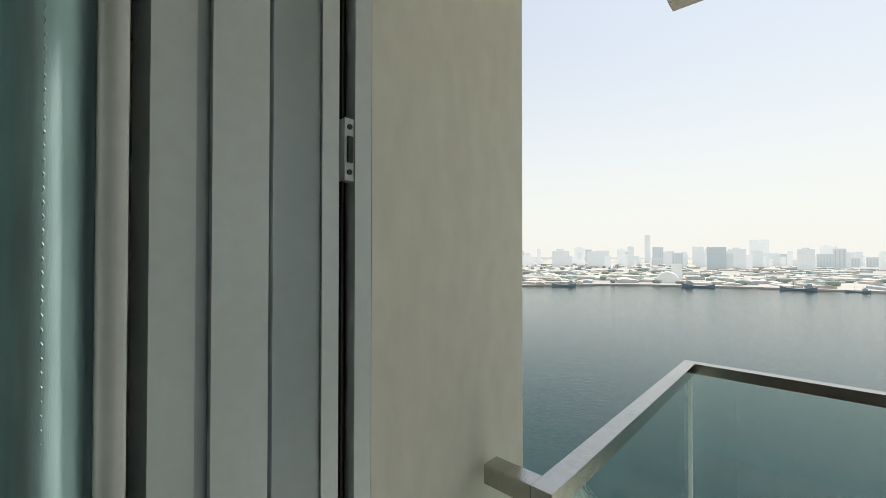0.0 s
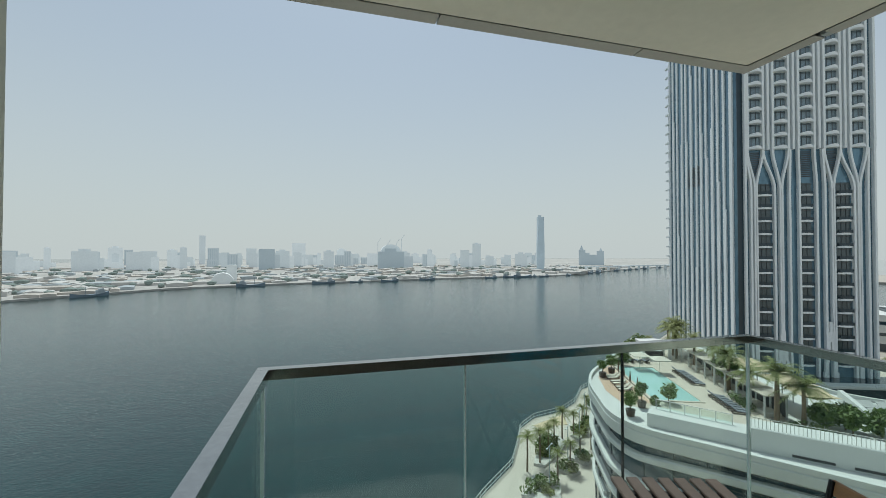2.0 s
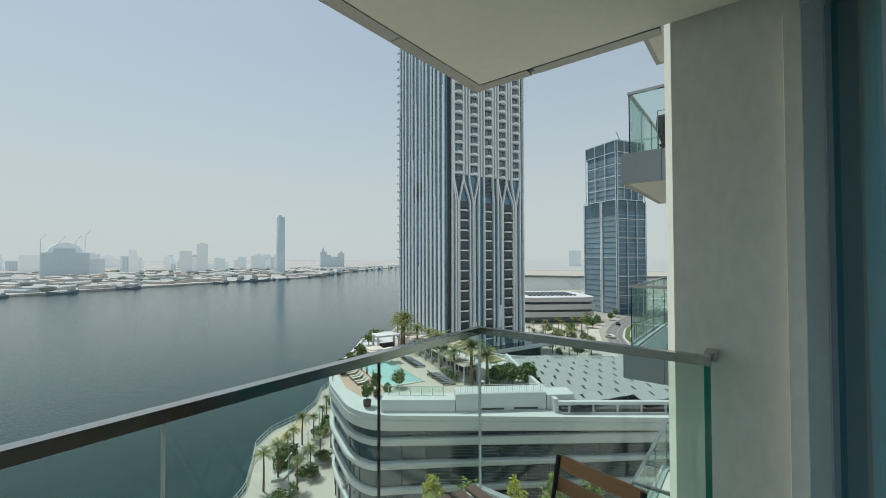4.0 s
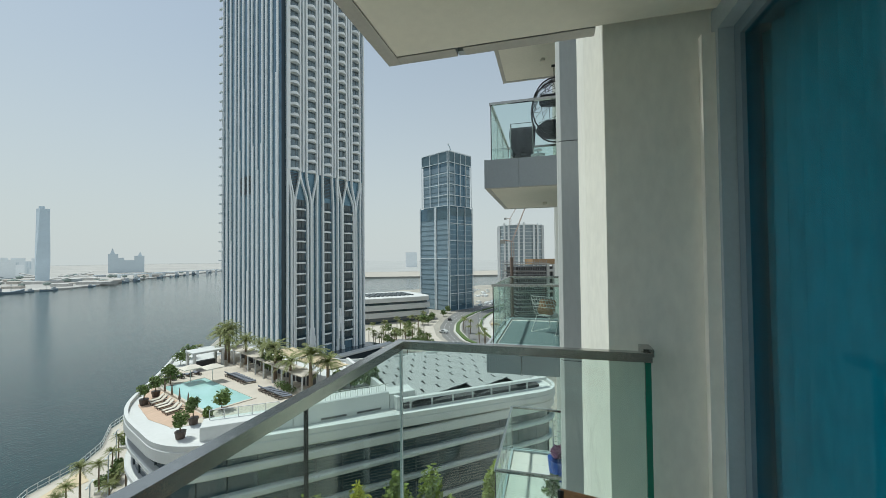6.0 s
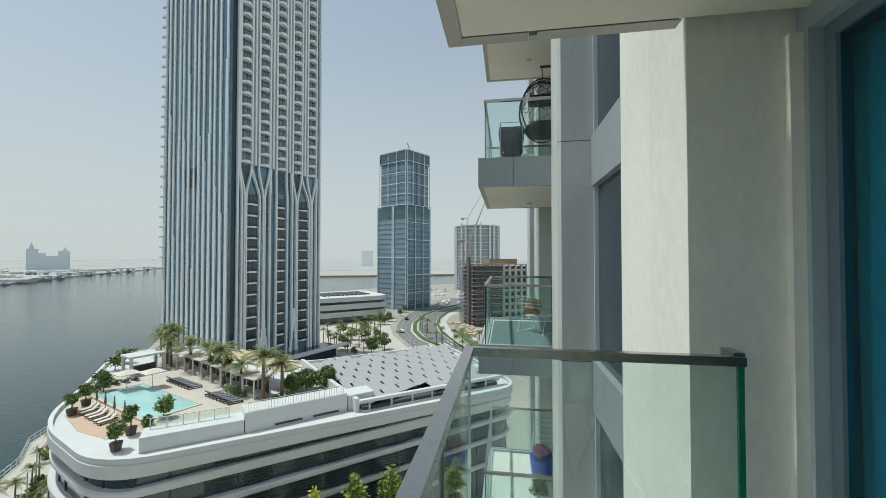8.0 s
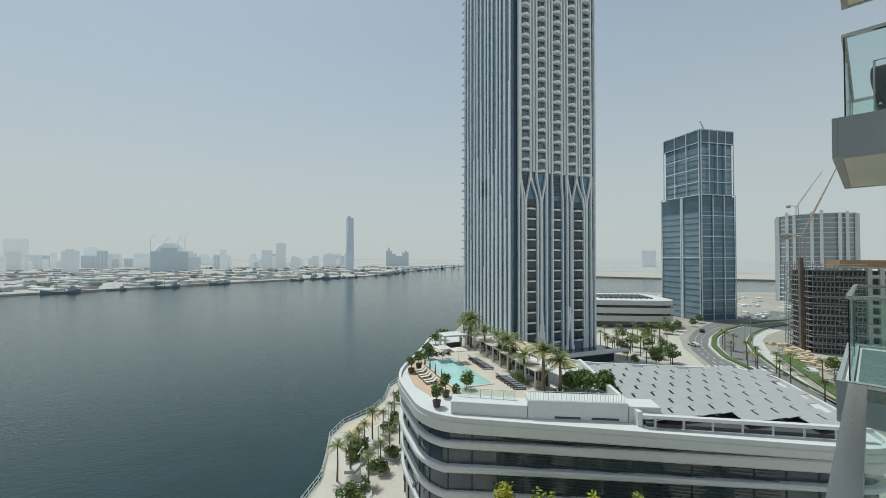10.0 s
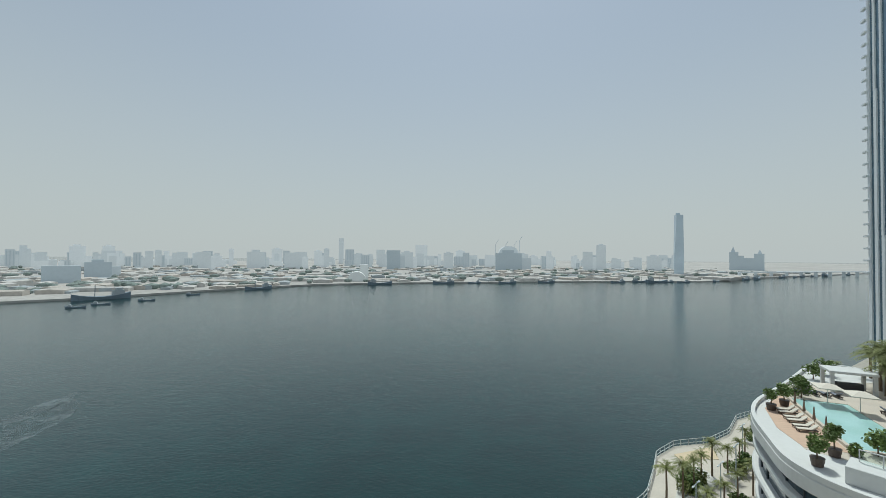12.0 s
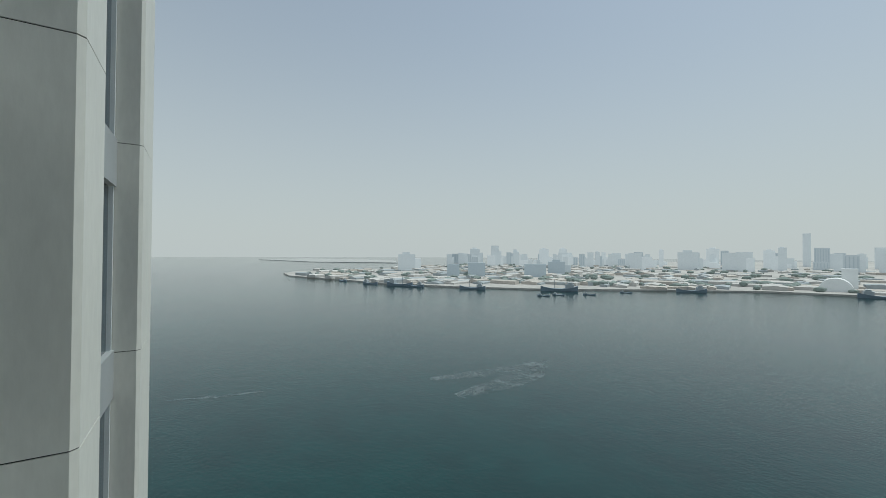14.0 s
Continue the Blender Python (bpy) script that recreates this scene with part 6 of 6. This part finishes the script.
SKYLINE = ((8.76, 6.83, 0.0147, 1050, 0, 0), (6.7, 5.0, 0.010, 1100, 1, 1), (4.68, 2.96, 0.0288, 1900, 3, 0), (15.44, 14.78, 0.0428, 1800, 2, 0), (-18.72, -20.0, 0.0138, 1150, 1, 0), (-20.46, -21.67, 0.0298, 1150, 1, 1), (50.75, 49.66, 0.0232, 1500, 1, 0), (42.78, 40.5, -0.0157, 760, 0, 1), (32.38, 31.0, 0.0057, 1050, 1, 0), (27.03, 24.82, 0.0076, 1150, 1, 1), (22.5, 20.24, 0.0066, 1100, 1, 0), (0.6, -0.8, 0.0095, 1100, 1, 1), (-6.9, -10.6, 0.0096, 1050, 0, 1), (-26.5, -28.2, 0.004, 1250, 1, 1), (64.1, 61.66, 0.0006, 900, 1, 1), (-70.0, -71.6, 0.0148, 1500, 2, 0))
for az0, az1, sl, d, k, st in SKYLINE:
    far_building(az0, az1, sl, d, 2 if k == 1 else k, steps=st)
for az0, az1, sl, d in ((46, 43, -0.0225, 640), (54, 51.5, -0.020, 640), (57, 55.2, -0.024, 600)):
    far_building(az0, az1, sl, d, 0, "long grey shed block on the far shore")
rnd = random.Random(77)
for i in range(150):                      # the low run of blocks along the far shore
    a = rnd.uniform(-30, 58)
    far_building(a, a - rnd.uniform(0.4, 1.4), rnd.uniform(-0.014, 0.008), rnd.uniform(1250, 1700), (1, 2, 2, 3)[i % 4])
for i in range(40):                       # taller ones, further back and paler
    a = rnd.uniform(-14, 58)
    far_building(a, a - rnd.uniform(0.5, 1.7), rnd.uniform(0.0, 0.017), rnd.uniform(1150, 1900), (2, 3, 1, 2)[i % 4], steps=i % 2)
resort = empty("resort_hotel", pose(math.sin(radians(34.4)) * 1500, math.cos(radians(34.4)) * 1500, 0, 0, 0, -36.9), "hazy blue resort hotel with two peaked wings", "building", "far skyline")
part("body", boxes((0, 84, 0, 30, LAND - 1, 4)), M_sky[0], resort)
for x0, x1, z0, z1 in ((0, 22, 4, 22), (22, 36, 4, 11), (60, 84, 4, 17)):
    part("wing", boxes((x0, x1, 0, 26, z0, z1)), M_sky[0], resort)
for x0, x1, z0, z1 in ((4, 15, 22, 40), (68, 79, 17, 29)):
    bm = B()
    tip = bm.verts.new(((x0 + x1) / 2, 8, z1))
    foot = [bm.verts.new(p) for p in ((x0, 2, z0), (x1, 2, z0), (x1, 14, z0), (x0, 14, z0))]
    bm.faces.new(foot)
    for k in range(4):
        bm.faces.new((tip, foot[k], foot[(k + 1) % 4]))
    part("peak", bm, M_sky[0], resort)
dome = empty("domed_building", pose(-math.sin(radians(-7.9)) * 1080, math.cos(radians(-7.9)) * 1080, 0), "hazy domed building under construction with thin cranes", "building", "far skyline")
bm = B()
prism(bm, [(26 * math.cos(t), 20 * math.sin(t)) for t in (math.pi * j / 14 for j in range(15))], -12, 12, pose(0, 0, 11, 90))
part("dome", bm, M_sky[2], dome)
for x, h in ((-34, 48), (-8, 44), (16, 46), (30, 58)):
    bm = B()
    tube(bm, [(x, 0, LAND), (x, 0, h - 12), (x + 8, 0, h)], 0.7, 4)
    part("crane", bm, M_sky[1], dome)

spire = empty("slender_tower", pose(-math.sin(radians(-29.3)) * 900, math.cos(radians(-29.3)) * 900, 0, 0, 0, -30), "slender twisted blue tower on the far shore", "tower", "far skyline")
bm = B()
prev = None
for k in range(15):
    s = k / 14
    z = LAND + (1.6 + 0.094 * 900 - LAND) * s
    w = (11.2 - 2.4 * s * s) * (1 + 0.05 * math.sin(6 * s))
    a = radians(20 * s)
    rg = [bm.verts.new((w * math.cos(t + a), w * math.sin(t + a), z)) for t in (math.pi / 4 + math.pi / 2 * j for j in range(4))]
    if prev:
        for j in range(4):
            bm.faces.new((prev[j], prev[(j + 1) % 4], rg[(j + 1) % 4], rg[j]))
    prev = rg
bm.faces.new(prev)
# the spire's haze is in its lightened colour and emission
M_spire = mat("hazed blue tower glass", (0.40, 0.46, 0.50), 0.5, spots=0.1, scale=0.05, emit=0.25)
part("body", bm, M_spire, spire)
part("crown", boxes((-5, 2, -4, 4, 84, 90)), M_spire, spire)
bridge = empty("bridge", None, "low distant bridge with many piers across the creek", "bridge", "far skyline")
bp, bq = Vector((560, 790)), Vector((1150, 960))
d = bq - bp
part("deck", box(B(), 0, d.length, -5, 5, WATER + 9, WATER + 11, pose(bp.x, bp.y, 0, 0, 0, math.degrees(math.atan2(d.y, d.x)))), M_sky[1], bridge)
for i in range(16):
    p = bp.lerp(bq, i / 15)
    part("pier", boxes((p.x - 2, p.x + 2, p.y - 2, p.y + 2, WATER - 0.5, WATER + 9)), M_sky[1], bridge)
pav = empty("winged_pavilion", pose(470, 800, LAND, 0, 0, -30), "white winged pavilion roof on the far shore", "building", "far skyline")
bm = B()
for sg in (-1, 1):
    v = [bm.verts.new(p) for p in ((0, -14, 4), (0, 14, 4), (sg * 44, 14, 17), (sg * 44, -14, 17), (0, -14, 3), (0, 14, 3), (sg * 44, 14, 16), (sg * 44, -14, 16))]
    for f in ((0, 1, 2, 3), (7, 6, 5, 4), (0, 3, 7, 4), (1, 5, 6, 2), (2, 6, 7, 3)):
        bm.faces.new([v[i] for i in f])
part("wing_roof", bm, M_shed, pav)
part("hall", boxes((-30, 30, -10, 10, 0, 4)), M_shed_dark, pav)

# pale slicks on the calm water
M_slick = mat("pale water slick", (0.15, 0.185, 0.19), 0.4, spots=0.4, scale=0.15)
sn, sl = M_slick.node_tree.nodes, M_slick.node_tree.links
broken, cover = sn.new("ShaderNodeTexNoise"), sn.new("ShaderNodeMapRange")    # torn, patchy film
broken.inputs["Scale"].default_value, broken.inputs["Detail"].default_value = 0.22, 5
cover.inputs["From Min"].default_value, cover.inputs["From Max"].default_value = 0.30, 0.75
cover.inputs["To Max"].default_value = 0.85
sl.new(sn["Texture Coordinate"].outputs["Object"], broken.inputs[0])
sl.new(broken.outputs[0], cover.inputs[0])
sl.new(cover.outputs[0], sn["Principled BSDF"].inputs["Alpha"])
bm = B()
for pts, w in (([(-100, 59), (-96, 76), (-95, 88), (-96.5, 104)], 3.4), ([(-84, 58), (-85.5, 72), (-88, 88), (-93, 97)], 4.2), ([(-118, -5), (-115, 5), (-113, 16)], 0.8)):
    line = resample(pts, 16)
    prev = None
    for i, p in enumerate(line):
        d = (line[min(i + 1, 15)] - line[max(i - 1, 0)]).normalized()
        s = Vector((-d.y, d.x)) * (w * (0.35 + 0.65 * math.sin(math.pi * (i + 0.5) / 16)))
        row = [bm.verts.new((p.x + s.x, p.y + s.y, WATER + 0.03)), bm.verts.new((p.x - s.x, p.y - s.y, WATER + 0.03))]
        if prev:
            bm.faces.new((prev[0], prev[1], row[1], row[0]))
        prev = row
solid("water_slick", bm, M_slick, "pale smooth slick drifting on the water", "water", kind="structure")
